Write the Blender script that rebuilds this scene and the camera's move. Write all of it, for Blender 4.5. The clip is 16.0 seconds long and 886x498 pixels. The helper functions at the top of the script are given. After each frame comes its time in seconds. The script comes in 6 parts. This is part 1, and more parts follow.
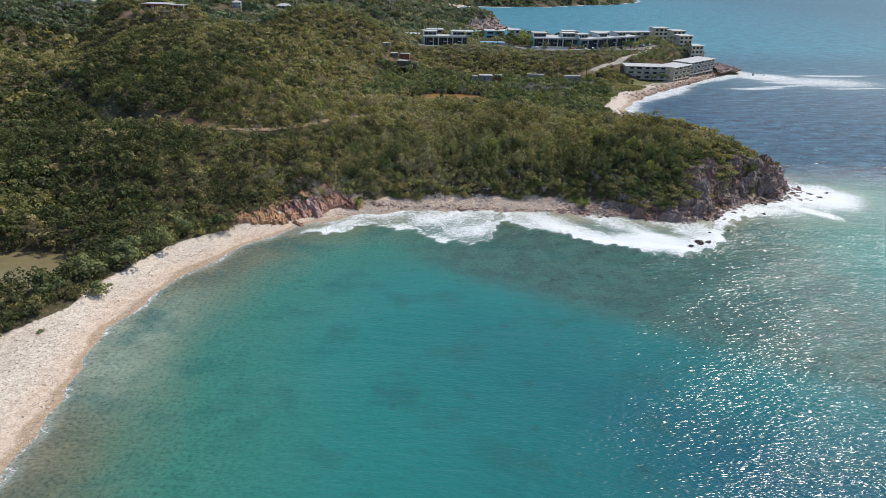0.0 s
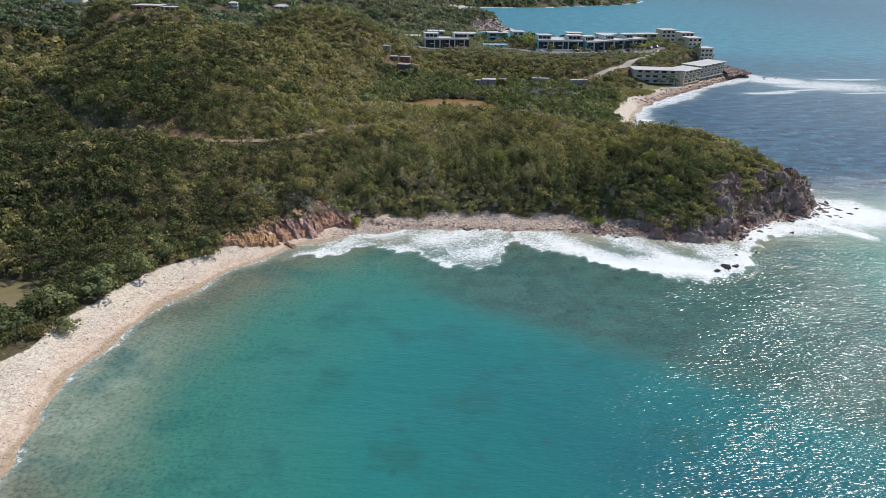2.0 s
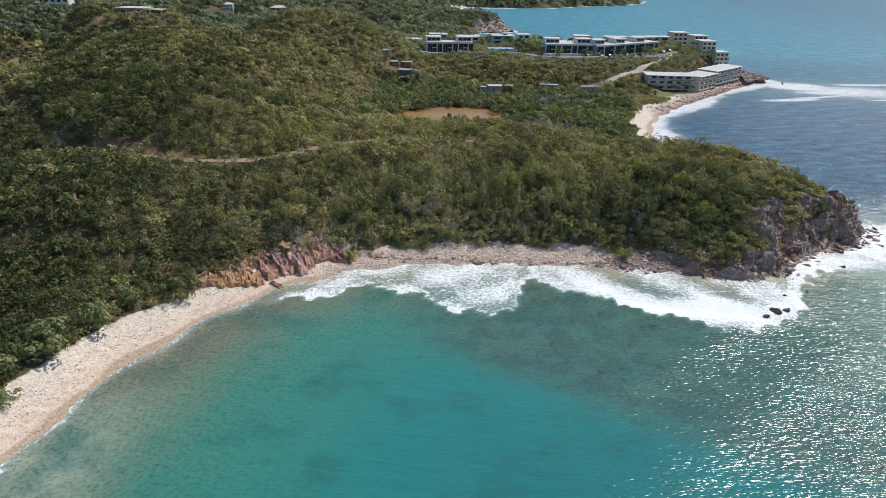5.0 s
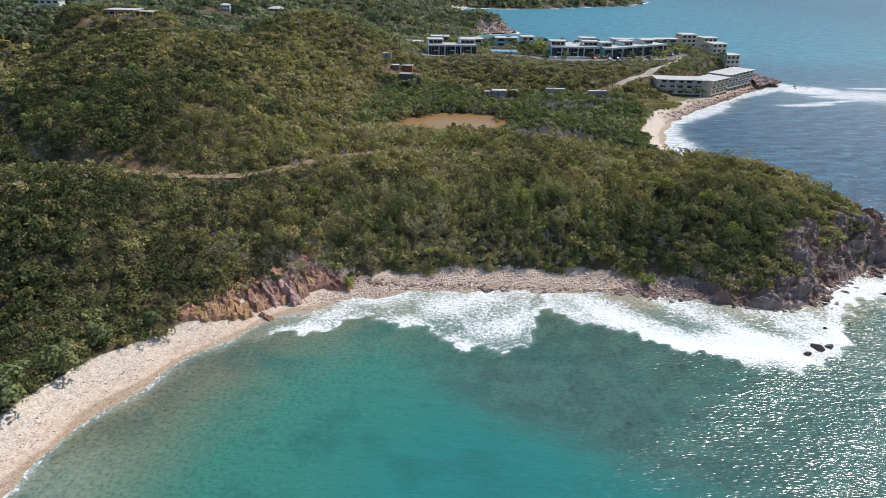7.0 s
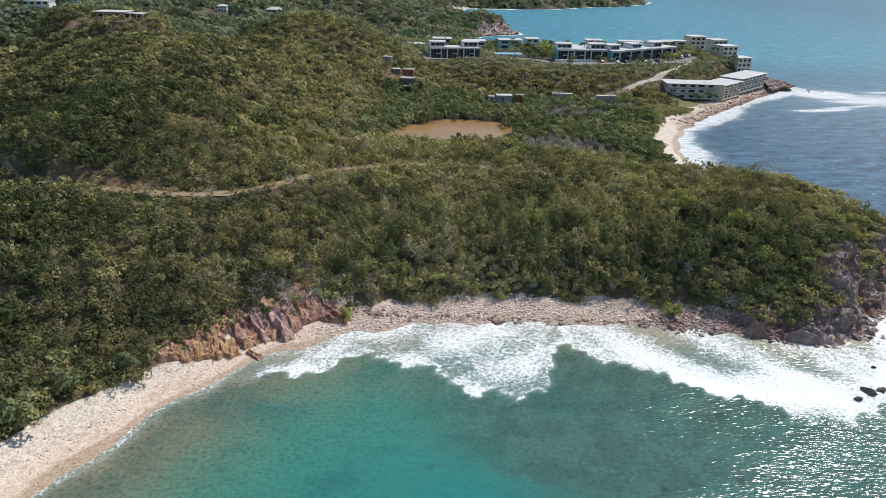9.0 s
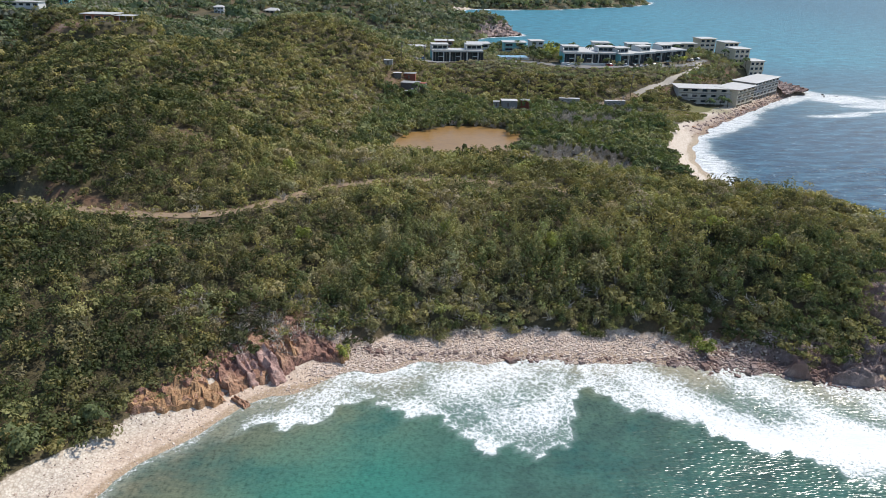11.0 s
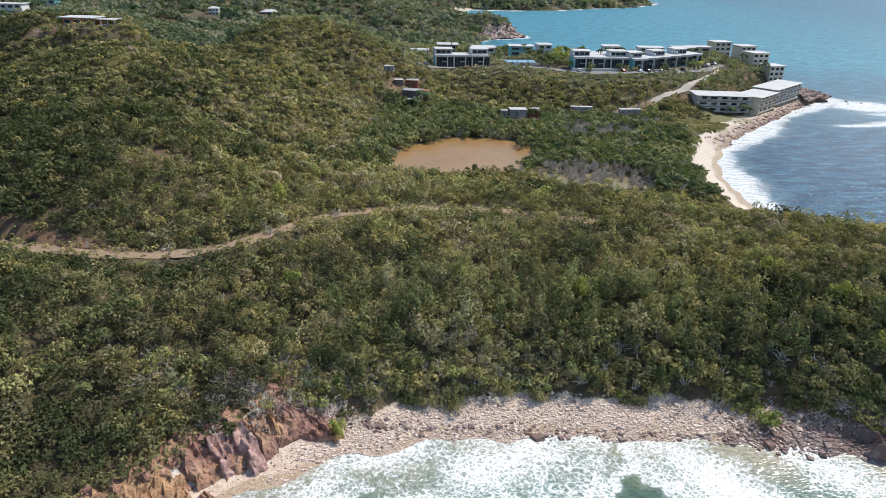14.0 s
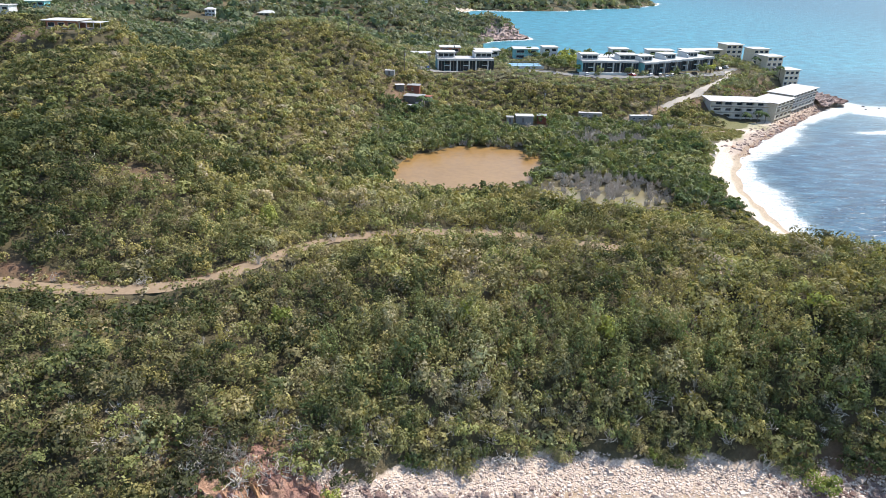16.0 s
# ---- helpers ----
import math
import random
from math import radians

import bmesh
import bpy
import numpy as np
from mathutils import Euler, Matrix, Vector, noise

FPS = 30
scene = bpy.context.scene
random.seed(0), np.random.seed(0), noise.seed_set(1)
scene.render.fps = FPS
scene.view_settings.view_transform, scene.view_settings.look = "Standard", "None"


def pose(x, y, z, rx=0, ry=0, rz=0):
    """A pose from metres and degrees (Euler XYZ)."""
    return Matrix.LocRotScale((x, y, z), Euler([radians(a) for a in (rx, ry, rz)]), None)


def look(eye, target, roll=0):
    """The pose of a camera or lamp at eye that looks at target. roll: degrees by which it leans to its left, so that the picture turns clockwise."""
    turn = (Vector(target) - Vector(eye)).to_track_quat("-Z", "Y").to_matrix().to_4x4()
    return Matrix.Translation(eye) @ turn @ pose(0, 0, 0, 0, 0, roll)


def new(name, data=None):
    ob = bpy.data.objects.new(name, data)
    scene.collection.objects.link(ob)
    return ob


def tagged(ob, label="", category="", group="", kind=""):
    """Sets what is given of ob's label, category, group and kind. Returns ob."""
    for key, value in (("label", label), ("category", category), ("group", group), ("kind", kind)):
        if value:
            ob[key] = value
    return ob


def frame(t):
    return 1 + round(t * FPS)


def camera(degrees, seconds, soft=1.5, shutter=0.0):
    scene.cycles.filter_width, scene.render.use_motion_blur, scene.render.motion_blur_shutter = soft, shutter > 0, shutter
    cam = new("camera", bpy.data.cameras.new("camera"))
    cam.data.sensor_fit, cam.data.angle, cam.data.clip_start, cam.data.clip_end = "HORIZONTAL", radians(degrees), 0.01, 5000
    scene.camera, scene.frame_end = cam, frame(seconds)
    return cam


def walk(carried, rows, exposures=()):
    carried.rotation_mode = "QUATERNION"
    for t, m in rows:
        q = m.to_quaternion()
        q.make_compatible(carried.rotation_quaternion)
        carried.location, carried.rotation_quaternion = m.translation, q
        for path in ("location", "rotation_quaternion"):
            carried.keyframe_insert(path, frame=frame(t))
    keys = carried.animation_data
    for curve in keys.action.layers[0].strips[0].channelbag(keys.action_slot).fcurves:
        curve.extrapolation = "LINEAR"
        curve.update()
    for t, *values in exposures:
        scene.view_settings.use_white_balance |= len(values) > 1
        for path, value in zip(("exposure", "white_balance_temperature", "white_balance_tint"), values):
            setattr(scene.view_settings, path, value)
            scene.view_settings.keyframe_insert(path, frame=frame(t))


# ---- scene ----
# ---- camera ----
TILT, ROLL = 23.32, 1.26


def aim(x, y, z):
    return pose(x, y, z, 90 - TILT) @ pose(0, 0, 0, 0, 0, ROLL)


cam = camera(68.0, 16.0, soft=0.42)
PATH = [(0.0, aim(0, 0, 70)), (4.0, aim(-2.6, 31.9, 70)), (8.0, aim(-5.6, 62.5, 70)),
        (12.0, aim(-8.8, 92.2, 70)), (16.0, aim(-11.9, 122.4, 70))]
walk(cam, PATH, [(0.0, 0.42), (4.0, 0.46), (8.0, 0.56), (12.0, 0.62), (14.0, 0.76), (15.0, 0.98), (16.0, 1.22)])

# ---- world and sun ----
SUN_EL, SUN_AZ = radians(53), radians(56)   # azimuth clockwise from +y
world = bpy.data.worlds.new("sky")
scene.world = world
world.use_nodes = True
wn = world.node_tree
sky = wn.nodes.new("ShaderNodeTexSky")
sky.sky_type, sky.sun_disc = "NISHITA", False
sky.sun_elevation, sky.sun_rotation = SUN_EL, SUN_AZ
sky.air_density, sky.dust_density, sky.ozone_density = 1.0, 0.4, 2.0
wn.links.new(sky.outputs[0], wn.nodes["Background"].inputs[0])
wn.nodes["Background"].inputs[1].default_value = 0.135
sun_data = bpy.data.lights.new("sun", "SUN")
sun_data.energy, sun_data.angle, sun_data.color = 3.6, radians(0.6), (1.0, 0.95, 0.87)
sun = new("sun", sun_data)
sun.matrix_world = look((0, 0, 0), (-math.sin(SUN_AZ) * math.cos(SUN_EL), -math.cos(SUN_AZ) * math.cos(SUN_EL), -math.sin(SUN_EL)))
sun.location = (200, 300, 400)


# ---- materials ----
def nodes_of(name):
    m = bpy.data.materials.new(name)
    m.use_nodes = True
    nt = m.node_tree
    return m, nt, nt.nodes["Principled BSDF"]


def nd(nt, kind, **inputs):
    n = nt.nodes.new("ShaderNode" + kind)
    for k, v in inputs.items():
        k = k.replace("_", " ")
        if k in n.inputs:
            n.inputs[k].default_value = v
    return n


def ramp(nt, fac, stops):
    n = nt.nodes.new("ShaderNodeValToRGB")
    el = n.color_ramp.elements
    while len(el) < len(stops):
        el.new(0.5)
    for e, (p, c) in zip(el, stops):
        e.position = p
        e.color = (*c, 1) if len(c) == 3 else c
    nt.links.new(fac, n.inputs[0])
    return n


def noise_tex(nt, scale, detail=4, rough=0.55, coords="pos", dist=0.0):
    g = nt.nodes.new("ShaderNodeNewGeometry") if coords == "pos" else nt.nodes.new("ShaderNodeTexCoord")
    n = nd(nt, "TexNoise", Scale=scale, Detail=detail, Roughness=rough, Distortion=dist)
    nt.links.new(g.outputs["Position" if coords == "pos" else "Object"], n.inputs["Vector"])
    return n


def mix(nt, fac, a, b, mode="MIX"):
    n = nt.nodes.new("ShaderNodeMix")
    n.data_type, n.blend_type = "RGBA", mode
    for sock, v in ((n.inputs[0], fac), (n.inputs[6], a), (n.inputs[7], b)):
        if hasattr(v, "is_output"):
            nt.links.new(v, sock)
        elif isinstance(v, (int, float)):
            sock.default_value = v
        else:
            sock.default_value = (*v, 1)
    return n.outputs[2]


def math_node(nt, op, a, b=0.0, clamp=False):
    n = nt.nodes.new("ShaderNodeMath")
    n.operation, n.use_clamp = op, clamp
    for sock, v in zip(n.inputs, (a, b)):
        if hasattr(v, "is_output"):
            nt.links.new(v, sock)
        else:
            sock.default_value = v
    return n.outputs[0]


def attr(nt, name):
    n = nt.nodes.new("ShaderNodeAttribute")
    n.attribute_name = name
    return n.outputs["Fac"]


def bump(nt, bsdf, height, strength=0.4, distance=0.1):
    n = nd(nt, "Bump", Strength=strength, Distance=distance)
    nt.links.new(height, n.inputs["Height"])
    nt.links.new(n.outputs[0], bsdf.inputs["Normal"])
    return n


def plain(name, colour, rough=0.6, var=0.25, scale=1.5, metal=0.0, bump_amount=0.2, spec=0.4):
    """Painted or raw surface with stains and grain."""
    m, nt, b = nodes_of(name)
    big, fine = noise_tex(nt, scale), noise_tex(nt, scale * 9)
    dark = tuple(c * (1 - var) for c in colour)
    c1 = mix(nt, big.outputs[0], dark, colour)
    rr = ramp(nt, fine.outputs[0], [(0.35, (0.8, 0.78, 0.75)), (0.6, (1, 1, 1))])
    nt.links.new(mix(nt, 0.7, c1, rr.outputs[0], "MULTIPLY"), b.inputs["Base Color"])
    b.inputs["Roughness"].default_value, b.inputs["Metallic"].default_value = rough, metal
    b.inputs["Specular IOR Level"].default_value = spec
    bump(nt, b, fine.outputs[0], bump_amount, 0.03)
    return m


def rock_mat(name, low, high, tint, scale=0.5, other=None):
    m, nt, b = nodes_of(name)
    n1, n2, n3 = noise_tex(nt, scale, 6, 0.65, dist=0.6), noise_tex(nt, scale * 6, 5, 0.7), noise_tex(nt, scale * 0.3, 3)
    c = ramp(nt, n1.outputs[0], [(0.3, low), (0.52, high), (0.7, tint)]).outputs[0]
    g = ramp(nt, n2.outputs[0], [(0.3, (0.45, 0.43, 0.42)), (0.6, (1, 1, 1))]).outputs[0]
    c = mix(nt, 0.85, c, g, "MULTIPLY")
    c = mix(nt, math_node(nt, "MULTIPLY", n3.outputs[0], 0.4), c, tint)
    if other:
        bed = ramp(nt, noise_tex(nt, 0.13, 3).outputs[0], [(0.46, (0, 0, 0)), (0.56, (1, 1, 1))]).outputs[0]
        c = mix(nt, math_node(nt, "MULTIPLY", bed, 0.75), c, mix(nt, 0.8, other, g, "MULTIPLY"))
    nt.links.new(c, b.inputs["Base Color"])
    b.inputs["Roughness"].default_value = 0.85
    b.inputs["Specular IOR Level"].default_value = 0.25
    bump(nt, b, n2.outputs[0], 0.9, 0.35)
    return m


def stone_mat(name, low, high, tint, scale):
    """Pebbles, each of its own shade."""
    m, nt, b = nodes_of(name)
    g = nt.nodes.new("ShaderNodeNewGeometry")
    c = ramp(nt, g.outputs["Random Per Island"], [(0.0, (0.20, 0.15, 0.12)), (0.18, low), (0.6, high), (0.9, tint), (1.0, (0.40, 0.28, 0.21))]).outputs[0]
    n = noise_tex(nt, scale * 5, 4)
    c = mix(nt, 0.5, c, ramp(nt, n.outputs[0], [(0.3, (0.7, 0.68, 0.66)), (0.6, (1.05, 1.05, 1.05))]).outputs[0], "MULTIPLY")
    nt.links.new(c, b.inputs["Base Color"])
    b.inputs["Roughness"].default_value = 0.85
    bump(nt, b, n.outputs[0], 0.4, 0.05)
    return m


def leaf_mat(name, stops, glow=0.35):
    """Foliage: hue by bush, broad drift over the hill, light through the leaves."""
    m, nt, b = nodes_of(name)
    nt.nodes.remove(b)
    out = nt.nodes["Material Output"]
    drift = noise_tex(nt, 0.024, 4, 0.6)
    mid = noise_tex(nt, 0.085, 3, 0.55)
    t = math_node(nt, "ADD", attr(nt, "tint"), math_node(nt, "MULTIPLY", math_node(nt, "SUBTRACT", drift.outputs[0], 0.5), 1.5))
    t = math_node(nt, "ADD", t, math_node(nt, "MULTIPLY", math_node(nt, "SUBTRACT", mid.outputs[0], 0.5), 1.1), True)
    c = ramp(nt, t, stops).outputs[0]
    g = nt.nodes.new("ShaderNodeNewGeometry")
    isl = ramp(nt, g.outputs["Random Per Island"], [(0.0, (0.84, 0.85, 0.84)), (0.5, (0.98, 0.98, 0.97)), (1.0, (1.16, 1.15, 1.1))]).outputs[0]
    c = mix(nt, 1.0, c, isl, "MULTIPLY")
    own = ramp(nt, math_node(nt, "FRACT", math_node(nt, "MULTIPLY", attr(nt, "tint"), 17.3)), [(0.0, (0.80, 0.81, 0.81)), (0.5, (0.98, 0.98, 0.98)), (1.0, (1.16, 1.15, 1.11))]).outputs[0]
    c = mix(nt, 1.0, c, own, "MULTIPLY")
    # each bush leans to fresh green, yellow or grey
    hue = ramp(nt, math_node(nt, "FRACT", math_node(nt, "MULTIPLY", attr(nt, "tint"), 41.7)), [(0.0, (0.88, 1.0, 0.86)), (0.4, (1.02, 1.0, 1.0)), (0.7, (1.09, 1.02, 0.90)), (0.88, (1.06, 0.99, 1.14)), (1.0, (1.10, 1.0, 1.30))]).outputs[0]
    c = mix(nt, 1.0, c, hue, "MULTIPLY")
    d, tr, gl = nd(nt, "BsdfDiffuse"), nd(nt, "BsdfTranslucent"), nd(nt, "BsdfGlossy", Roughness=0.6)
    nt.links.new(c, d.inputs[0])
    nt.links.new(mix(nt, 1.0, c, (1.15, 1.15, 0.62), "MULTIPLY"), tr.inputs[0])
    gl.inputs[0].default_value = (0.5, 0.52, 0.5, 1)
    a, a2 = nt.nodes.new("ShaderNodeMixShader"), nt.nodes.new("ShaderNodeMixShader")
    a.inputs[0].default_value, a2.inputs[0].default_value = glow, 0.015
    nt.links.new(d.outputs[0], a.inputs[1]), nt.links.new(tr.outputs[0], a.inputs[2])
    nt.links.new(a.outputs[0], a2.inputs[1]), nt.links.new(gl.outputs[0], a2.inputs[2])
    nt.links.new(a2.outputs[0], out.inputs[0])
    return m


LEAF = leaf_mat("scrub_leaves", [(0.0, (0.082, 0.086, 0.042)), (0.3, (0.184, 0.173, 0.079)), (0.55, (0.266, 0.241, 0.109)),
                                 (0.78, (0.306, 0.278, 0.125)), (0.9, (0.306, 0.283, 0.173)), (1.0, (0.334, 0.289, 0.191))], 0.31)
LEAF_GREEN = leaf_mat("green_scrub_leaves", [(0.0, (0.124, 0.138, 0.068)), (0.3, (0.194, 0.196, 0.092)), (0.6, (0.263, 0.255, 0.121)), (1.0, (0.334, 0.311, 0.191))], 0.31)
LEAF_BRIGHT = leaf_mat("bright_leaves", [(0.0, (0.190, 0.222, 0.062)), (1.0, (0.334, 0.333, 0.090))], 0.31)
LEAF_DEEP = leaf_mat("deep_leaves", [(0.0, (0.095, 0.120, 0.059)), (0.5, (0.150, 0.169, 0.079)), (1.0, (0.224, 0.228, 0.107))], 0.31)
# distance haze is mixed into these far leaf colours: greyer, cooler greens
LEAF_FAR = leaf_mat("distant_hazed_leaves", [(0.0, (0.115, 0.135, 0.088)), (0.5, (0.18, 0.19, 0.122)), (1.0, (0.24, 0.24, 0.16))], 0.3)
# bank leaves take the hazed far tones, a step lighter
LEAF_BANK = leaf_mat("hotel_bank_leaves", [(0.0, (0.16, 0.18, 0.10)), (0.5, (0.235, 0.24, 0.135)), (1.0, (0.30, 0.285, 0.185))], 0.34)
TWIG = plain("grey_twigs", (0.66, 0.59, 0.50), 0.9, 0.4, 0.6)
BARK = plain("bark", (0.14, 0.11, 0.08), 0.9, 0.4, 1.0)


def ground_mat():
    m, nt, b = nodes_of("ground_soil_and_sand")
    n1, n2, n3 = noise_tex(nt, 0.05, 5), noise_tex(nt, 0.9, 6, 0.65), noise_tex(nt, 4.0, 5, 0.7)
    soil = ramp(nt, n1.outputs[0], [(0.3, (0.052, 0.046, 0.027)), (0.5, (0.082, 0.068, 0.039)), (0.7, (0.13, 0.10, 0.06))]).outputs[0]
    soil = mix(nt, 0.8, soil, ramp(nt, n2.outputs[0], [(0.3, (0.5, 0.5, 0.45)), (0.65, (1.1, 1.1, 1.0))]).outputs[0], "MULTIPLY")
    sand = ramp(nt, n2.outputs[0], [(0.3, (0.39, 0.295, 0.225)), (0.5, (0.50, 0.395, 0.31)), (0.7, (0.57, 0.47, 0.385))]).outputs[0]
    vor = nd(nt, "TexVoronoi", Scale=2.6)
    g = nt.nodes.new("ShaderNodeNewGeometry")
    nt.links.new(g.outputs["Position"], vor.inputs["Vector"])
    peb = ramp(nt, vor.outputs["Distance"], [(0.0, (1.1, 1.08, 1.05)), (0.45, (0.92, 0.9, 0.86)), (0.75, (0.68, 0.64, 0.6))]).outputs[0]
    sand = mix(nt, 0.55, sand, peb, "MULTIPLY")
    sand = mix(nt, math_node(nt, "MULTIPLY", attr(nt, "dry"), 0.7), sand, mix(nt, 1.0, ramp(nt, n2.outputs[0], [(0.3, (0.40, 0.36, 0.31)), (0.6, (0.58, 0.54, 0.48))]).outputs[0], peb, "MULTIPLY"))
    wet = ramp(nt, attr(nt, "wet"), [(0.35, (0, 0, 0)), (0.65, (1, 1, 1))]).outputs[0]
    sand = mix(nt, wet, sand, mix(nt, 1.0, sand, (0.70, 0.66, 0.58), "MULTIPLY"))
    edge = math_node(nt, "ADD", attr(nt, "sand"), math_node(nt, "MULTIPLY", math_node(nt, "SUBTRACT", n2.outputs[0], 0.5), 0.6))
    f = ramp(nt, edge, [(0.42, (0, 0, 0)), (0.58, (1, 1, 1))]).outputs[0]
    c = mix(nt, f, soil, sand)
    # bare red earth, its colour lowered to carry the track bank's shade
    earth = mix(nt, n2.outputs[0], (0.085, 0.042, 0.028), (0.25, 0.145, 0.09))
    c = mix(nt, attr(nt, "scar"), c, earth)
    grass = mix(nt, n2.outputs[0], (0.10, 0.11, 0.036), (0.21, 0.20, 0.08))
    c = mix(nt, attr(nt, "grass"), c, grass)
    nt.links.new(c, b.inputs["Base Color"])
    b.inputs["Roughness"].default_value = 0.9
    b.inputs["Specular IOR Level"].default_value = 0.2
    hh = math_node(nt, "ADD", n3.outputs[0], math_node(nt, "MULTIPLY", vor.outputs["Distance"], -0.6))
    bump(nt, b, hh, 0.6, 0.15)
    return m


def water_mat():
    m, nt, b = nodes_of("sea_water")
    warp, n2, n3 = noise_tex(nt, 0.035, 4), noise_tex(nt, 0.16, 5, 0.6), noise_tex(nt, 1.2, 5, 0.65)
    off = math_node(nt, "ADD", attr(nt, "off"), math_node(nt, "MULTIPLY", math_node(nt, "SUBTRACT", warp.outputs[0], 0.5), 0.13))
    bay = ramp(nt, off, [(0.0, (0.25, 0.20, 0.125)), (0.05, (0.145, 0.140, 0.086)), (0.12, (0.080, 0.135, 0.092)), (0.23, (0.034, 0.142, 0.106)),
                         (0.48, (0.016, 0.134, 0.121)), (0.8, (0.011, 0.104, 0.108)), (1.0, (0.008, 0.068, 0.092))]).outputs[0]
    reef = math_node(nt, "MULTIPLY", attr(nt, "reef"), ramp(nt, n2.outputs[0], [(0.43, (0, 0, 0)), (0.55, (1, 1, 1))]).outputs[0])
    bay = mix(nt, math_node(nt, "MULTIPLY", attr(nt, "reef"), 0.72), bay, (0.052, 0.092, 0.070))
    bay = mix(nt, math_node(nt, "MULTIPLY", attr(nt, "silt"), 0.8), bay, (0.22, 0.28, 0.215))
    bay = mix(nt, math_node(nt, "MULTIPLY", reef, 0.5), bay, (0.030, 0.060, 0.050))
    patch = ramp(nt, noise_tex(nt, 0.07, 5, 0.6).outputs[0], [(0.52, (0, 0, 0)), (0.68, (1, 1, 1))]).outputs[0]
    bay = mix(nt, math_node(nt, "MULTIPLY", patch, 0.6), bay, (0.018, 0.085, 0.075))
    wv = nt.nodes.new("ShaderNodeMapping")
    wv.inputs["Rotation"].default_value, wv.inputs["Scale"].default_value = (0, 0, radians(-20)), (0.35, 1.2, 1)
    pos = nt.nodes.new("ShaderNodeNewGeometry")
    nt.links.new(pos.outputs["Position"], wv.inputs["Vector"])
    chop = nd(nt, "TexNoise", Scale=0.22, Detail=5, Roughness=0.65)
    nt.links.new(wv.outputs[0], chop.inputs["Vector"])
    heads = nd(nt, "TexVoronoi", Scale=0.16)
    nt.links.new(pos.outputs["Position"], heads.inputs["Vector"])
    spots = ramp(nt, math_node(nt, "ADD", heads.outputs["Distance"], math_node(nt, "MULTIPLY", n3.outputs[0], 0.25)), [(0.22, (1, 1, 1)), (0.36, (0, 0, 0))]).outputs[0]
    some = ramp(nt, n2.outputs[0], [(0.48, (0.0, 0.0, 0.0)), (0.58, (1, 1, 1))]).outputs[0]
    spots = math_node(nt, "MULTIPLY", math_node(nt, "MULTIPLY", spots, some), math_node(nt, "ADD", math_node(nt, "MULTIPLY", attr(nt, "reef"), 0.5), 0.28))
    bay = mix(nt, spots, bay, (0.022, 0.045, 0.038))
    # wave light painted into the sea colour: dark troughs, lighter lit faces
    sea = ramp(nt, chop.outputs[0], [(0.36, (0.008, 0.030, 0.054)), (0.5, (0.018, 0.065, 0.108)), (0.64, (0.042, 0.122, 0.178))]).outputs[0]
    # swell bands of light and shade multiplied into the colour
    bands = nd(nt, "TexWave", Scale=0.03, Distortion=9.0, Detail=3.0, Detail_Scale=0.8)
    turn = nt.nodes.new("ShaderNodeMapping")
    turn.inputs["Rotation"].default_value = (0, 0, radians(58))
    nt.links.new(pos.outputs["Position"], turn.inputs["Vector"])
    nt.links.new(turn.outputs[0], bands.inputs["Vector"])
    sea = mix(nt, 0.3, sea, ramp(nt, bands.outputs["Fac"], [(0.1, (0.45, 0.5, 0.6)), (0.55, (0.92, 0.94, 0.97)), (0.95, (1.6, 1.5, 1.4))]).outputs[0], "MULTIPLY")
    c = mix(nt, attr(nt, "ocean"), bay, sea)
    # pale flecks painted for distant sun glints as well as whitecaps
    caps_glints = nd(nt, "TexNoise", Scale=0.34, Detail=4, Roughness=0.65)
    nt.links.new(pos.outputs["Position"], caps_glints.inputs["Vector"])
    caps_glints = ramp(nt, caps_glints.outputs[0], [(0.59, (0, 0, 0)), (0.68, (1, 1, 1))]).outputs[0]
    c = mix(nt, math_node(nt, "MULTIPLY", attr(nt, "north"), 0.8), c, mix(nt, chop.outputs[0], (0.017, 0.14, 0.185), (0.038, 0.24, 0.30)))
    c = mix(nt, math_node(nt, "MULTIPLY", math_node(nt, "MULTIPLY", caps_glints, attr(nt, "ocean")), 0.42), c, (0.24, 0.36, 0.44))
    # far wave light and dark multiplied into the northern water colour
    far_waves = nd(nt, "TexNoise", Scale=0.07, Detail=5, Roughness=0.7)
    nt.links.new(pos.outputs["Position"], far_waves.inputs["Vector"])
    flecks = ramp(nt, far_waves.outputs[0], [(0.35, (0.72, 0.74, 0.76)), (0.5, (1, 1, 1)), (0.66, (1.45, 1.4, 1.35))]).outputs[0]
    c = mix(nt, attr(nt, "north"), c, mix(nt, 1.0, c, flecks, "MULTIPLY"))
    # surf: lacy sheet of cells
    g = nt.nodes.new("ShaderNodeNewGeometry")
    add = nt.nodes.new("ShaderNodeMixRGB")
    add.blend_type, add.inputs[0].default_value = "ADD", 1.6
    nt.links.new(g.outputs["Position"], add.inputs[1])
    nt.links.new(noise_tex(nt, 0.35, 3).outputs["Color"], add.inputs[2])
    curl = nt.nodes.new("ShaderNodeMixRGB")
    curl.blend_type, curl.inputs[0].default_value = "ADD", 0.55
    nt.links.new(add.outputs[0], curl.inputs[1])
    nt.links.new(noise_tex(nt, 1.9, 3).outputs["Color"], curl.inputs[2])
    lace = []
    for sc in (1.05, 2.2, 4.2):
        v = nd(nt, "TexVoronoi", Scale=sc)
        v.feature = "DISTANCE_TO_EDGE"
        nt.links.new(curl.outputs[0], v.inputs["Vector"])
        lace.append(math_node(nt, "SUBTRACT", 1.0, math_node(nt, "MULTIPLY", v.outputs["Distance"], 2.3 if sc < 1 else 2.9)))
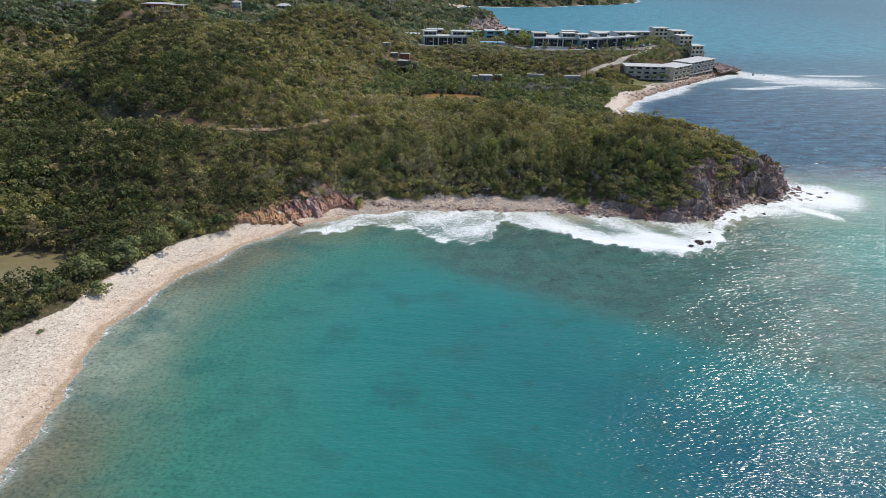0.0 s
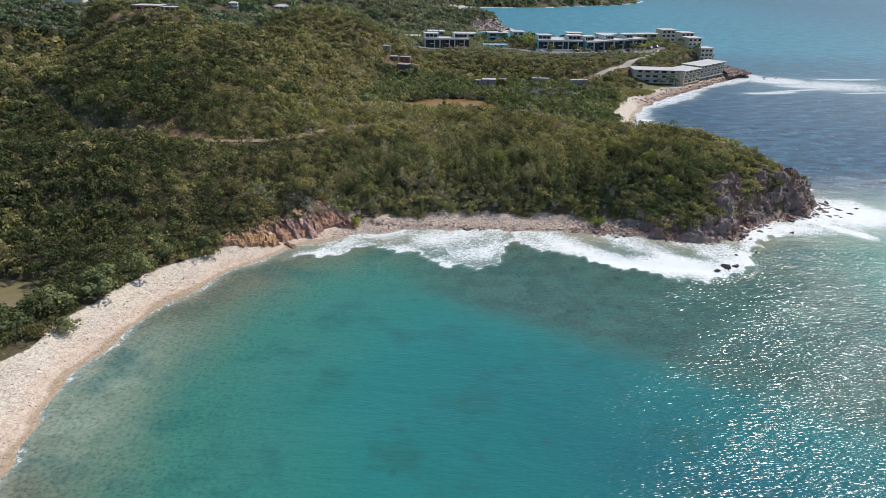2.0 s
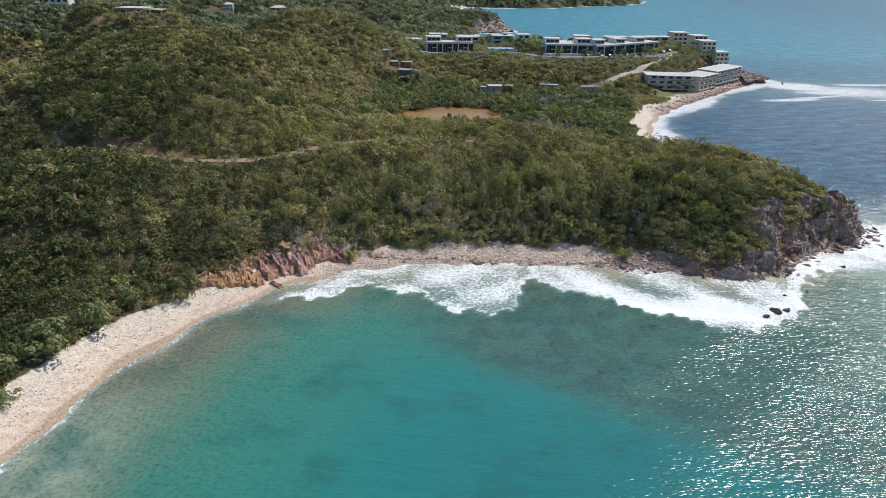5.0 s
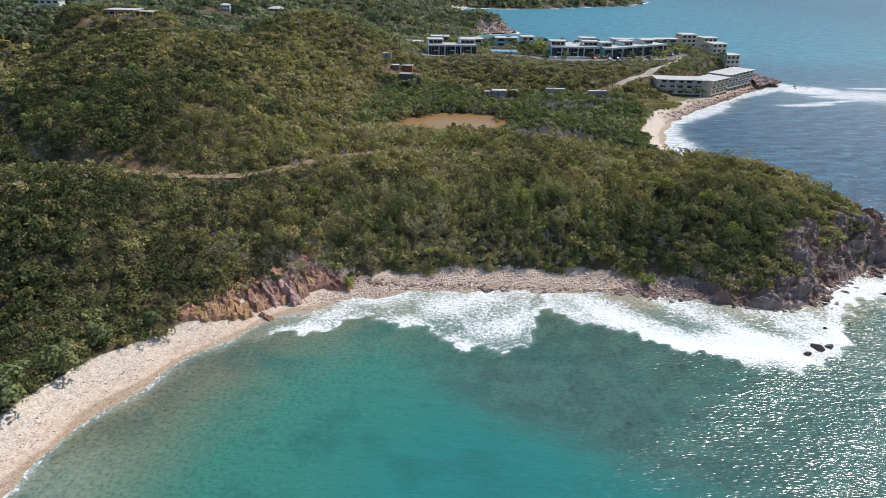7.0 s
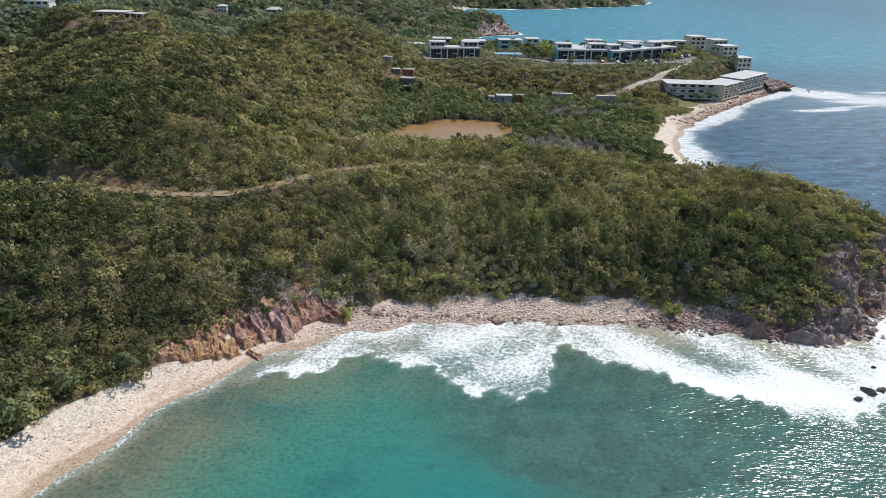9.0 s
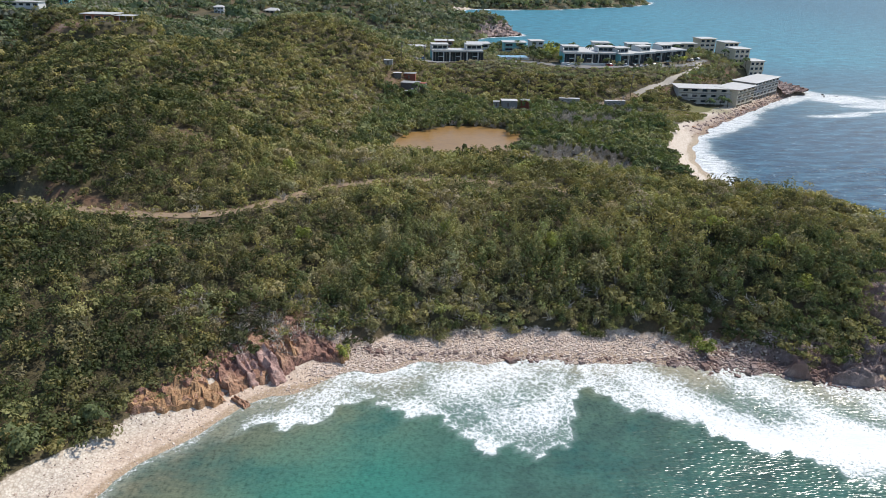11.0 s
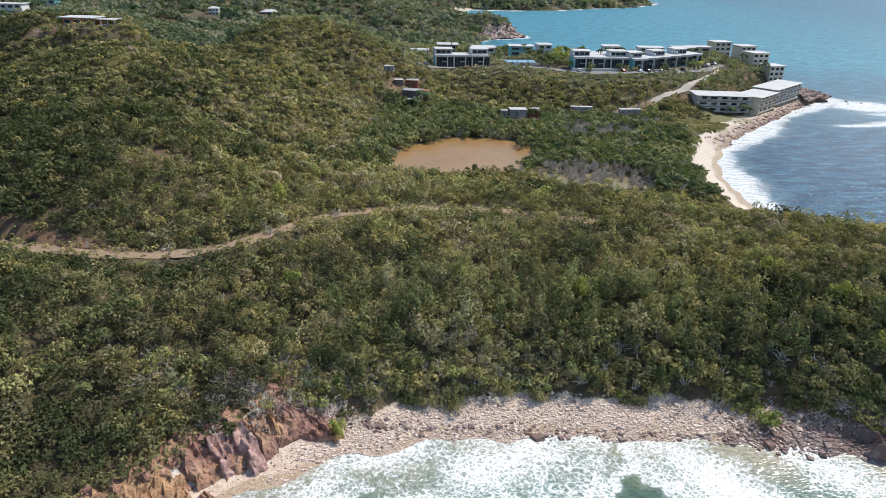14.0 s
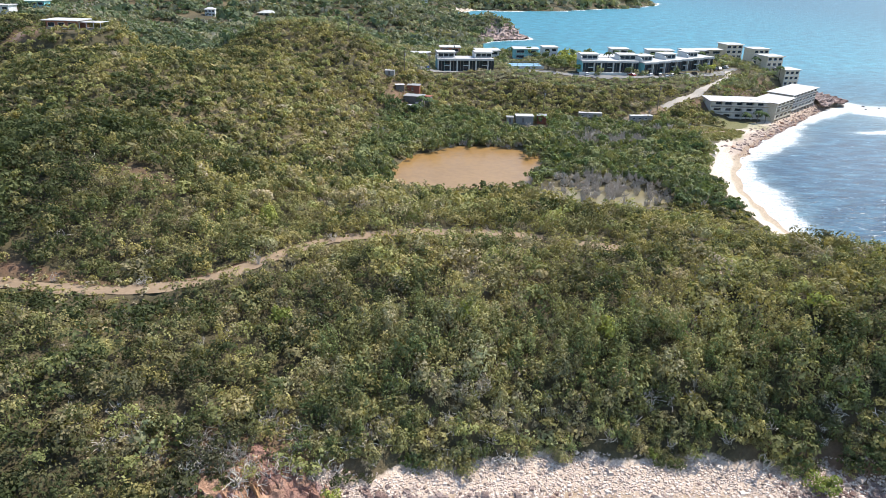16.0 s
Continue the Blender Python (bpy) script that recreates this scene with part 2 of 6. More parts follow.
    web = math_node(nt, "MAXIMUM", math_node(nt, "MAXIMUM", lace[0], math_node(nt, "MULTIPLY", lace[1], 0.96)), math_node(nt, "MULTIPLY", lace[2], 0.84))
    fo = math_node(nt, "ADD", attr(nt, "foam"), math_node(nt, "MULTIPLY", math_node(nt, "SUBTRACT", n3.outputs[0], 0.5), 0.5))
    fo = math_node(nt, "ADD", fo, math_node(nt, "MULTIPLY", math_node(nt, "SUBTRACT", n2.outputs[0], 0.5), 0.32))
    amt = math_node(nt, "ADD", fo, math_node(nt, "MULTIPLY", web, 0.62))
    foam = ramp(nt, math_node(nt, "MULTIPLY", amt, 0.6), [(0.55, (0, 0, 0)), (0.62, (1, 1, 1))]).outputs[0]
    milky = math_node(nt, "MULTIPLY", attr(nt, "foam"), 0.68, True)
    c = mix(nt, milky, c, (0.30, 0.37, 0.35))
    mott = ramp(nt, noise_tex(nt, 1.3, 6, 0.75).outputs[0], [(0.36, (0.35, 0.38, 0.34)), (0.48, (0.9, 0.9, 0.88)), (0.66, (1.3, 1.26, 1.18))]).outputs[0]
    shallow = ramp(nt, attr(nt, "off"), [(0.0, (0.85, 0.85, 0.85)), (0.2, (0.55, 0.55, 0.55)), (0.4, (0.16, 0.16, 0.16)), (0.8, (0.05, 0.05, 0.05))]).outputs[0]
    shallow = math_node(nt, "MAXIMUM", shallow, math_node(nt, "MULTIPLY", attr(nt, "reef"), 0.5))
    c = mix(nt, shallow, c, mix(nt, 1.0, c, mott, "MULTIPLY"))
    c = mix(nt, foam, c, (0.62, 0.63, 0.62))
    nt.nodes.remove(b)
    b = nd(nt, "BsdfDiffuse")
    nt.links.new(c, b.inputs["Color"])
    gl = nd(nt, "BsdfGlossy")
    nt.links.new(math_node(nt, "ADD", math_node(nt, "MULTIPLY", attr(nt, "far"), 0.12), 0.2), gl.inputs["Roughness"])
    fr = nd(nt, "Fresnel", IOR=1.33)
    cap = math_node(nt, "MINIMUM", math_node(nt, "MULTIPLY", fr.outputs[0], math_node(nt, "SUBTRACT", 1.0, foam)), 0.15)
    ms = nt.nodes.new("ShaderNodeMixShader")
    nt.links.new(cap, ms.inputs[0])
    nt.links.new(b.outputs[0], ms.inputs[1])
    nt.links.new(gl.outputs[0], ms.inputs[2])
    nt.links.new(ms.outputs[0], nt.nodes["Material Output"].inputs[0])
    # ripples: wind chop at three sizes, stretched across the wind
    mp = nt.nodes.new("ShaderNodeMapping")
    mp.inputs["Rotation"].default_value = (0, 0, radians(20))
    mp.inputs["Scale"].default_value = (0.42, 1.25, 1)
    nt.links.new(g.outputs["Position"], mp.inputs["Vector"])
    hs = None
    for sc, wt, de in ((0.1, 1.0, 1), (0.34, 0.9, 1), (1.25, 0.66, 1), (2.7, 0.33, 0)):
        n = nd(nt, "TexNoise", Scale=sc, Detail=de, Roughness=0.5)
        nt.links.new(mp.outputs[0], n.inputs["Vector"])
        w = math_node(nt, "MULTIPLY", n.outputs[0], wt)
        hs = w if hs is None else math_node(nt, "ADD", hs, w)
    rough_sea = math_node(nt, "ADD", math_node(nt, "MULTIPLY", attr(nt, "chop"), 0.95), 0.12)
    bn = bump(nt, gl, math_node(nt, "MULTIPLY", hs, rough_sea), 1.0, 0.74)
    nt.links.new(bn.outputs[0], fr.inputs["Normal"])
    big = nd(nt, "TexNoise", Scale=0.33, Detail=4, Roughness=0.62)
    nt.links.new(mp.outputs[0], big.inputs["Vector"])
    calm = math_node(nt, "ADD", math_node(nt, "MULTIPLY", attr(nt, "ocean"), 0.90), 0.10)
    bump(nt, b, math_node(nt, "MULTIPLY", big.outputs[0], calm), 1.0, 4.0)
    return m


GROUND, WATER = ground_mat(), water_mat()
ROCK_RED = rock_mat("red_rock", (0.11, 0.054, 0.034), (0.38, 0.20, 0.115), (0.52, 0.355, 0.255), 0.7, (0.25, 0.13, 0.108))
ROCK_DARK = rock_mat("dark_rock", (0.075, 0.055, 0.05), (0.235, 0.17, 0.15), (0.45, 0.355, 0.315), 0.9, (0.21, 0.125, 0.10))
ROCK_PURPLE = rock_mat("purple_red_rock", (0.14, 0.070, 0.057), (0.40, 0.235, 0.20), (0.56, 0.41, 0.355), 0.8)
ROCK_OCHRE = rock_mat("ochre_rock", (0.15, 0.075, 0.036), (0.37, 0.205, 0.105), (0.50, 0.32, 0.18), 0.7)
ROCK_WET = rock_mat("wet_rock", (0.022, 0.019, 0.018), (0.07, 0.058, 0.052), (0.13, 0.105, 0.095), 0.6)
ROCK_PINK = rock_mat("pink_rock", (0.15, 0.10, 0.085), (0.34, 0.24, 0.20), (0.46, 0.37, 0.32), 0.08)
STONE = stone_mat("beach_stone", (0.37, 0.285, 0.23), (0.50, 0.40, 0.33), (0.58, 0.49, 0.415), 0.8)
MUD = plain("muddy_water", (0.26, 0.152, 0.054), 0.35, 0.25, 0.05, bump_amount=0.02, spec=0.2)
MUD_PALE = plain("silty_water", (0.20, 0.165, 0.085), 0.35, 0.25, 0.05, bump_amount=0.02, spec=0.2)
DIRT = plain("track_dirt", (0.29, 0.205, 0.13), 0.95, 0.45, 0.25, bump_amount=0.6)
CONCRETE = plain("pale_concrete", (0.37, 0.325, 0.27), 0.85, 0.25, 0.2)
ASPHALT = plain("worn_asphalt", (0.20, 0.19, 0.175), 0.9, 0.3, 0.2)

# ---- plan of the coast ----
SHORE_SOUTH = [(-40, -900), (-62, -100), (-61, 40), (-63, 73), (-66, 95), (-68, 112), (-66, 130), (-63, 141), (-58.5, 151), (-53, 160.5), (-46, 170.5), (-36.5, 180.5),
               (-25, 187), (-12, 191), (4, 193), (22, 193), (40, 192.5), (56, 191), (66, 188), (73, 187), (82, 191), (90, 199), (98, 206),
               (108, 209), (119, 217), (123, 224), (119, 236), (112, 250), (104, 268), (96, 285)]
SHORE_EAST = [(91, 300), (91, 326), (96, 354), (108, 382), (126, 408), (148, 434), (186, 477), (204, 497), (217, 504), (223, 512),
              (217, 530), (211, 548), (208, 580), (204, 612), (140, 620), (70, 622), (48, 632), (32, 660), (22, 720), (22, 790)]
SHORE_NORTH = [(30, 824), (39, 829), (75, 853), (72, 885), (40, 930), (0, 1000), (-30, 1130), (-20, 1240), (4, 1275),
               (44, 1345), (93, 1336), (186, 1368), (278, 1465), (350, 1516), (430, 1640), (468, 1730), (440, 1900), (420, 2300), (300, 4200), (-4200, 4200), (-4200, -900)]
COAST = np.array(SHORE_SOUTH + SHORE_EAST + SHORE_NORTH, float)


def coast_distance(x, y):
    """Metres from the waterline: positive on land, negative at sea."""
    x, y = np.asarray(x, float), np.asarray(y, float)
    best = np.full(x.shape, 1e9)
    inside = np.zeros(x.shape, bool)
    for a, b in zip(COAST, np.roll(COAST, -1, 0)):
        e = b - a
        t = np.clip(((x - a[0]) * e[0] + (y - a[1]) * e[1]) / (e @ e), 0, 1)
        best = np.minimum(best, (x - a[0] - t * e[0]) ** 2 + (y - a[1] - t * e[1]) ** 2)
        if a[1] != b[1]:
            cross = ((a[1] > y) != (b[1] > y)) & (x < e[0] * (y - a[1]) / e[1] + a[0])
            inside ^= cross
    wob = 0.7 * np.sin(x * 0.31 + y * 0.17) + 0.5 * np.sin(x * 0.73 - y * 0.55)
    return np.where(inside, 1, -1) * np.sqrt(best) + wob


def sstep(a, b, v):
    t = np.clip((v - a) / (b - a), 0, 1)
    return t * t * (3 - 2 * t)


def hump(x, y, cx, cy, sx, sy, h):
    return h * np.exp(-((x - cx) / sx) ** 2 - ((y - cy) / sy) ** 2)


def smooth_line(points, step=2.0):
    """Evenly spaced points on a rounded line through the given bends."""
    p = np.array(points, float)
    for _ in range(3):
        q = np.empty((2 * len(p) - 2, p.shape[1]))
        q[0::2], q[1::2] = 0.75 * p[:-1] + 0.25 * p[1:], 0.25 * p[:-1] + 0.75 * p[1:]
        p = np.vstack([p[:1], q, p[-1:]])
    s = np.r_[0, np.cumsum(np.hypot(*np.diff(p[:, :2], axis=0).T))]
    t = np.linspace(0, s[-1], max(3, int(s[-1] / step)))
    return np.stack([np.interp(t, s, p[:, i]) for i in range(p.shape[1])], 1)


TRACK = smooth_line([(-122, 236), (-112, 232.5), (-102, 229), (-89, 226), (-75, 224.5), (-65, 225.5), (-54, 230), (-46, 240), (-37, 250), (-22, 255.5), (0, 256), (14, 252), (26, 248)])
TRACK_UP = smooth_line([(-116, 234), (-128, 245), (-139, 260), (-156, 280), (-182, 308), (-226, 361)])
ROAD = smooth_line([(-26, 478), (0, 485), (22, 492), (37, 498), (54, 490), (71, 482), (93, 482), (119, 494), (141, 509), (158, 526)])
RAMP = smooth_line([(154, 522), (149, 507), (137, 490), (124, 474), (112, 464), (104, 459), (97, 454)])
SANDY_LANE = smooth_line([(97, 454), (84, 448), (70, 440), (69, 433), (80, 424), (98, 418), (118, 424)])


def near_line(x, y, line):
    d = np.full(np.shape(x), 1e9)
    for px, py in line[::2, :2]:
        d = np.minimum(d, (x - px) ** 2 + (y - py) ** 2)
    return np.sqrt(d)


def dome(x, y, cx, cy, sx, sy, h, p):
    return h * np.exp(-(((x - cx) / sx) ** 2 + ((y - cy) / sy) ** 2) ** (p / 2))


def lagoon_shape(x, y):
    """Below 1 on the muddy lagoon, which is wide at its northern shore and narrows to the south-west."""
    q = ((x + 4) / (27 + 0.10 * (y - 355))) ** 2 + ((y - 354 - 0.32 * (x + 4)) / 35) ** 2
    return q + 0.05 * np.sin(x * 0.33 + 1) + 0.05 * np.sin(y * 0.27 + x * 0.1)


def height(x, y, d=None):
    """The lie of the land."""
    x, y = np.atleast_1d(np.asarray(x, float)), np.atleast_1d(np.asarray(y, float))
    d = coast_distance(x, y) if d is None else d
    crest_y = 258 - 28 * sstep(18, 74, x)
    back = 49 - 8 * sstep(-40, 0, x) - 14.5 * sstep(0, 26, x) + 6 * sstep(50, 72, x) - 3.5 * sstep(75, 100, x)
    front = np.where(x > 0, crest_y - 202, 50 + 6 * sstep(-30, 0, x))
    crest_h = 14.5 + 2.2 * sstep(45, 80, x) - 13.5 * sstep(84, 126, x)
    ridge = crest_h * np.exp(-(np.abs(y - crest_y) / np.where(y < crest_y, front, back)) ** 4) * sstep(-120, -60, x)
    parts = [ridge, dome(x, y, -175, 412, 46, 56, 44, 2.0), dome(x, y, -196, 411, 17, 24, 41, 2.4), dome(x, y, -84, 478, 60, 56, 42, 2.2), dome(x, y, -104, 415, 46, 58, 31, 2.2), dome(x, y, -128.5, 351, 60.5, 78, 40, 2.4),
             dome(x, y, -100, 270, 42, 45.5, 33, 3.0), dome(x, y, -97.5, 212, 69.5, 32, 16.2, 2.9), dome(x, y, -291, 305, 109, 97, 39, 1.5),
             hump(x, y, -300, 560, 90, 130, 40), hump(x, y, -280, 120, 110, 170, 34),
             16.2 * sstep(438, 484, y) * sstep(640, 590, y) * sstep(-110, -60, x),
             hump(x, y, 5, 885, 75, 55, 24), hump(x, y, -110, 880, 120, 90, 34), hump(x, y, -560, 1080, 330, 380, 115), hump(x, y, -150, 1250, 140, 260, 40),
             hump(x, y, 150, 1720, 420, 250, 70), hump(x, y, 650, 2250, 500, 420, 110), hump(x, y, -900, 2400, 900, 800, 190)]
    h = sum(np.maximum(p, 0) ** 4 for p in parts) ** 0.25 + 2.0
    h = h + 0.9 * np.sin(x * 0.061 + 1.3 * np.sin(y * 0.043)) * sstep(4, 14, h) + 0.5 * np.sin(y * 0.13 + x * 0.09) * sstep(4, 14, h)
    head = sstep(46, 72, x) * sstep(270, 235, y)
    behind = (y - 450) * 0.69 - (x - 151) * 0.72
    terrace = sstep(96, 112, x) * sstep(395, 410, y) * np.maximum(sstep(475, 467, y), sstep(25, 16, behind))
    rocky = sstep(-62, -55, x) * sstep(-24, -29, x) * sstep(164, 172, y) * sstep(230, 215, y)
    beach_w = 9 + 10 * sstep(125, 100, y) * sstep(-30, -60, x) - 7 * head + 15 * terrace - 3.0 * rocky
    slope = 0.62 + 0.62 * sstep(-32, -18, x) * sstep(290, 270, y) * sstep(80, 70, x) + 0.6 * sstep(150, 170, x) * sstep(498, 512, y) * sstep(620, 600, y) + 1.1 * head + 0.9 * sstep(800, 820, y) * sstep(940, 920, y) * sstep(22, 40, x)
    beach = 2.0 * sstep(0, 12, d) * (1 - 0.5 * head)
    rise = np.maximum(d - beach_w, 0) * slope + head * 10 * sstep(3, 8, d)
    top = np.maximum(h - beach, 0)
    z = beach + top * (1 - np.exp(-rise / np.maximum(top, 0.1)))
    # level terrace of the hotel
    flat = sstep(-32, -20, x) * sstep(480, 487, y) * sstep(172, 160, x) * sstep(640, 600, y)
    z = z + (np.minimum(z, 17.3) - z) * flat
    # level pad of the crest house
    pad = sstep(1.9, 0.7, ((x + 163) / 18) ** 2 + ((y - 403) / np.where(y < 403, 18, 12)) ** 2)
    z = z + (43.3 - z) * pad
    # lagoon basins
    for cx, cy, rx, ry in ((0, 0, 0, 0), (40, 330, 21, 11), (-104, 140, 16, 13)):
        q = ((x - cx) / rx) ** 2 + ((y - cy) / ry) ** 2 if rx else lagoon_shape(x, y)
        z = np.where(d > 5, z + (0.35 - z) * sstep(1.9, 0.85, q), z)
    # bench of the dirt track, cut into the hill
    near = (x > -190) & (x < 45) & (y > 190) & (y < 290)
    off = near_line(x[near], y[near], TRACK)
    cutting = sstep(np.where(x[near] < -60, 4.4, 5.2), 2.4, off) * sstep(-165, -140, x[near])
    z[near] += (16.6 - z[near]) * cutting * np.where(z[near] < 16.6, 0.85, 1.0) * sstep(40, 22, x[near])
    gully = (x > -235) & (x < -110) & (y > 225) & (y < 370)
    z[gully] -= 3.2 * sstep(5.5, 1.5, near_line(x[gully], y[gully], TRACK_UP))
    return np.where(d > 0, z, np.maximum(d * 0.12, -6.0))


def ground_z(x, y):
    return float(height(np.array([x]), np.array([y]))[0])


# ---- mesh helpers ----
def mesh_np(name, verts, faces, material=None, smooth=False, attrs=None):
    verts, faces = np.ascontiguousarray(verts, np.float32), np.ascontiguousarray(faces, np.int32)
    me = bpy.data.meshes.new(name)
    n, k = faces.shape
    me.vertices.add(len(verts)), me.loops.add(n * k), me.polygons.add(n)
    me.vertices.foreach_set("co", verts.ravel())
    me.loops.foreach_set("vertex_index", faces.ravel())
    me.polygons.foreach_set("loop_start", np.arange(0, n * k, k, dtype=np.int32))
    me.polygons.foreach_set("use_smooth", np.full(n, smooth))
    for key, vals in (attrs or {}).items():
        me.attributes.new(key, "FLOAT", "POINT").data.foreach_set("value", np.ascontiguousarray(vals, np.float32).ravel())
    if material:
        me.materials.append(material)
    me.update(calc_edges=True)
    return me


def steps(*spans):
    """Coordinates from spans of (start, end, spacing)."""
    out = []
    for a, b, s in spans:
        out += list(np.linspace(a, b, max(1, round((b - a) / s)), endpoint=False))
    return np.array(out + [spans[-1][1]])


def sheet(xs, ys):
    gx, gy = np.meshgrid(xs, ys)
    nx, ny = len(xs), len(ys)
    i = np.arange(nx * ny).reshape(ny, nx)
    f = np.stack([i[:-1, :-1], i[:-1, 1:], i[1:, 1:], i[1:, :-1]], -1).reshape(-1, 4)
    return gx.ravel(), gy.ravel(), f


# ---- ground ----
GLADES = [(33, 249.5, 4.5, 2.6), (44, 250.5, 5.5, 2.6), (47, 244.5, 3.5, 2.2), (58, 243, 4, 2), (-8, 236, 3.5, 2), (-60, 205, 3, 2.2), (-66, 212, 3, 1.8)]
gx, gy, gf = sheet(steps((-4000, -1000, 300), (-1000, -400, 40), (-400, -208, 8), (-208, -160, 3.2), (-160, 130, 1.8), (130, 200, 2.8), (200, 260, 4), (260, 600, 20), (600, 4500, 300)),
                   steps((-900, 0, 100), (0, 60, 10), (60, 290, 1.8), (290, 450, 3.5), (450, 530, 2.8), (530, 640, 5), (640, 1000, 10), (1000, 1800, 25), (1800, 4400, 200)))
gd = coast_distance(gx, gy)
gz = height(gx, gy, gd)
beach_wide = 9 + 8 * sstep(125, 100, gy) * sstep(-30, -60, gx) + 2.5 * sstep(172, 160, gy) * sstep(-30, -55, gx)
beach_wide = beach_wide - 6.5 * sstep(44, 57, gx) * sstep(290, 270, gy) + 5 * sstep(80, 95, gx) * sstep(290, 310, gy)
beach_wide = beach_wide - 6 * sstep(560, 640, gy) + 16 * np.exp(-((gx - 20) / 50) ** 2 - ((gy - 1285) / 50) ** 2)
sand = sstep(1.5, -1.5, gd - beach_wide) * (gd > -60) * (1 - 0.9 * sstep(600, 700, gy) * (1 - np.exp(-((gx - 20) / 60) ** 2 - ((gy - 1290) / 60) ** 2)))
sand = np.maximum(sand, 0.62 * np.exp(-((gx + 180) / 7) ** 4 - ((gy - 396) / 8) ** 4))
scar = 0.85 * np.exp(-((gx + 176) / 12) ** 4 - ((gy - 395) / 8) ** 4) + 0.5 * np.exp(-((gx + 78) / 8) ** 2 - ((gy - 262) / 4) ** 2)
bank_d = near_line(gx, gy - 4.0, TRACK) + 50 * (gx > -50) + 50 * (gx < -104)
scar = scar + 0.95 * np.exp(-(bank_d / 1.9) ** 4) + 0.5 * np.exp(-((gx + 286) / 24) ** 4 - ((gy - 722) / 36) ** 4)
scar = scar + 0.8 * np.exp(-((gx + 40) / 13) ** 2 - ((gy - 196) / 4.5) ** 2) + 0.7 * np.exp(-((gx - 52) / 16) ** 4 - ((gy - 200) / 4.0) ** 2)
for cx, cy, rx, ry in ((141, 481, 11, 6), (119, 461, 11, 5), (165, 500, 9, 6), (-30, 437, 11, 13)):
    scar = scar + 0.75 * np.exp(-((gx - cx) / rx) ** 2 - ((gy - cy) / ry) ** 2)
scar = scar + 0.5 * sstep(10, 6, gd) * (gd > 0) * sstep(380, 395, gy) * sstep(520, 500, gy) * sstep(100, 112, gx)
grass = sstep(0.9, 0.6, ((gx - 102) / 26) ** 2 + ((gy - 420) / 14) ** 2) * (gd > 8)
grass = np.maximum(grass, 0.55 * sstep(1.1, 0.7, ((gx - 128) / 18) ** 2 + ((gy - 440) / 9) ** 2))
for cx, cy, rx, ry in GLADES:
    grass = np.maximum(grass, 0.8 * sstep(1.3, 0.7, ((gx - cx) / rx) ** 2 + ((gy - cy) / ry) ** 2))
ground = new("ground", mesh_np("ground", np.stack([gx, gy, gz], 1), gf, GROUND, True,
                               {"sand": sand, "wet": sstep(3.4 + 2.2 * sstep(-30, 0, gx), 0.8, gd), "scar": np.clip(scar, 0, 1), "grass": grass, "dry": np.maximum(sstep(3.5, 7.5, gd) * sstep(-20, -36, gx), 0.8 * sstep(280, 300, gy))}))
tagged(ground, "dry brown hillside soil with a pale pebble beach along the water", "ground", kind="structure")

# ---- sea ----
wx, wy, wf = sheet(steps((-90, 150, 1.3), (150, 260, 3), (260, 800, 15), (800, 4500, 200)),
                   steps((-900, -40, 40), (-40, 40, 4), (40, 140, 2.0), (140, 235, 0.95), (235, 560, 3.0), (560, 900, 8), (900, 1900, 40), (1900, 4400, 250)))
wd = -coast_distance(wx, wy)
in_bay = sstep(250, 215, wy)
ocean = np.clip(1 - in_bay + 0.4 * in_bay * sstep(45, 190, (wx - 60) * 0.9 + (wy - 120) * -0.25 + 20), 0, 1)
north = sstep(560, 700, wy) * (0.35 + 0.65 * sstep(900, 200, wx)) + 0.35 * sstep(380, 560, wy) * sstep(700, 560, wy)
north_side = sstep(120, 175, wy) * sstep(230, 205, wy)
reach = np.interp(wx, [-48, -41, -33, -17, -8, 0, 7, 13, 17.5, 19.5, 23, 28, 36, 46, 60, 74, 86], [0, 5, 8, 11, 18, 24, 27, 24, 10, 9, 12, 15, 18.5, 26, 27, 21, 8])
reach = reach + (1.3 * np.sin(wx * 0.33 + 1.7 * np.sin(wx * 0.13 + wy * 0.05)) + 0.9 * np.sin(wx * 0.83 + wy * 0.5) + 0.6 * np.sin(wx * 1.7 - wy * 0.9)) * sstep(-44, -30, wx)
behind = reach - wd
first = 0.385 + 0.10 * sstep(2, 14, behind) + 0.16 * np.exp(-((behind - 1.2) / 1.6) ** 2) + 0.05 * np.sin(wx * 0.23 + wd * 0.35)
second = 0.42 + 0.16 * np.exp(-((behind - 3.5) / 5) ** 2) + 0.08 * np.sin(wx * 0.3 - wd * 0.25) + 0.28 * np.exp(-((wx - 58) / 13) ** 2 - ((wy - 171) / 4.5) ** 2)
surf = sstep(-46, -38, wx) * north_side * sstep(-0.6, 0.6, behind) * np.where(wx < 18.5, first, second)
tip = np.exp(-((wx - 128) / 17) ** 2 - ((wy - 215) / 17) ** 2) * 0.82 + 0.6 * np.exp(-((wx - 100) / 16) ** 2 - ((wy - 199) / 8) ** 2)
wash = 0.40 * sstep(2.2, 0.3, wd) * (wy < 180)
bay2 = sstep(255, 285, wy) * sstep(560, 530, wy) * sstep(18, 2, wd - 3.5 * np.sin(wy * 0.08)) * 0.62
point = np.maximum(0.85 * np.exp(-((wx - 232) / 26) ** 2 - ((wy - 492) / 20) ** 2), 0.60 * np.exp(-((wx - 262) / 60) ** 2 - ((wy - 474) / 32) ** 2))
lines = np.zeros_like(wx)
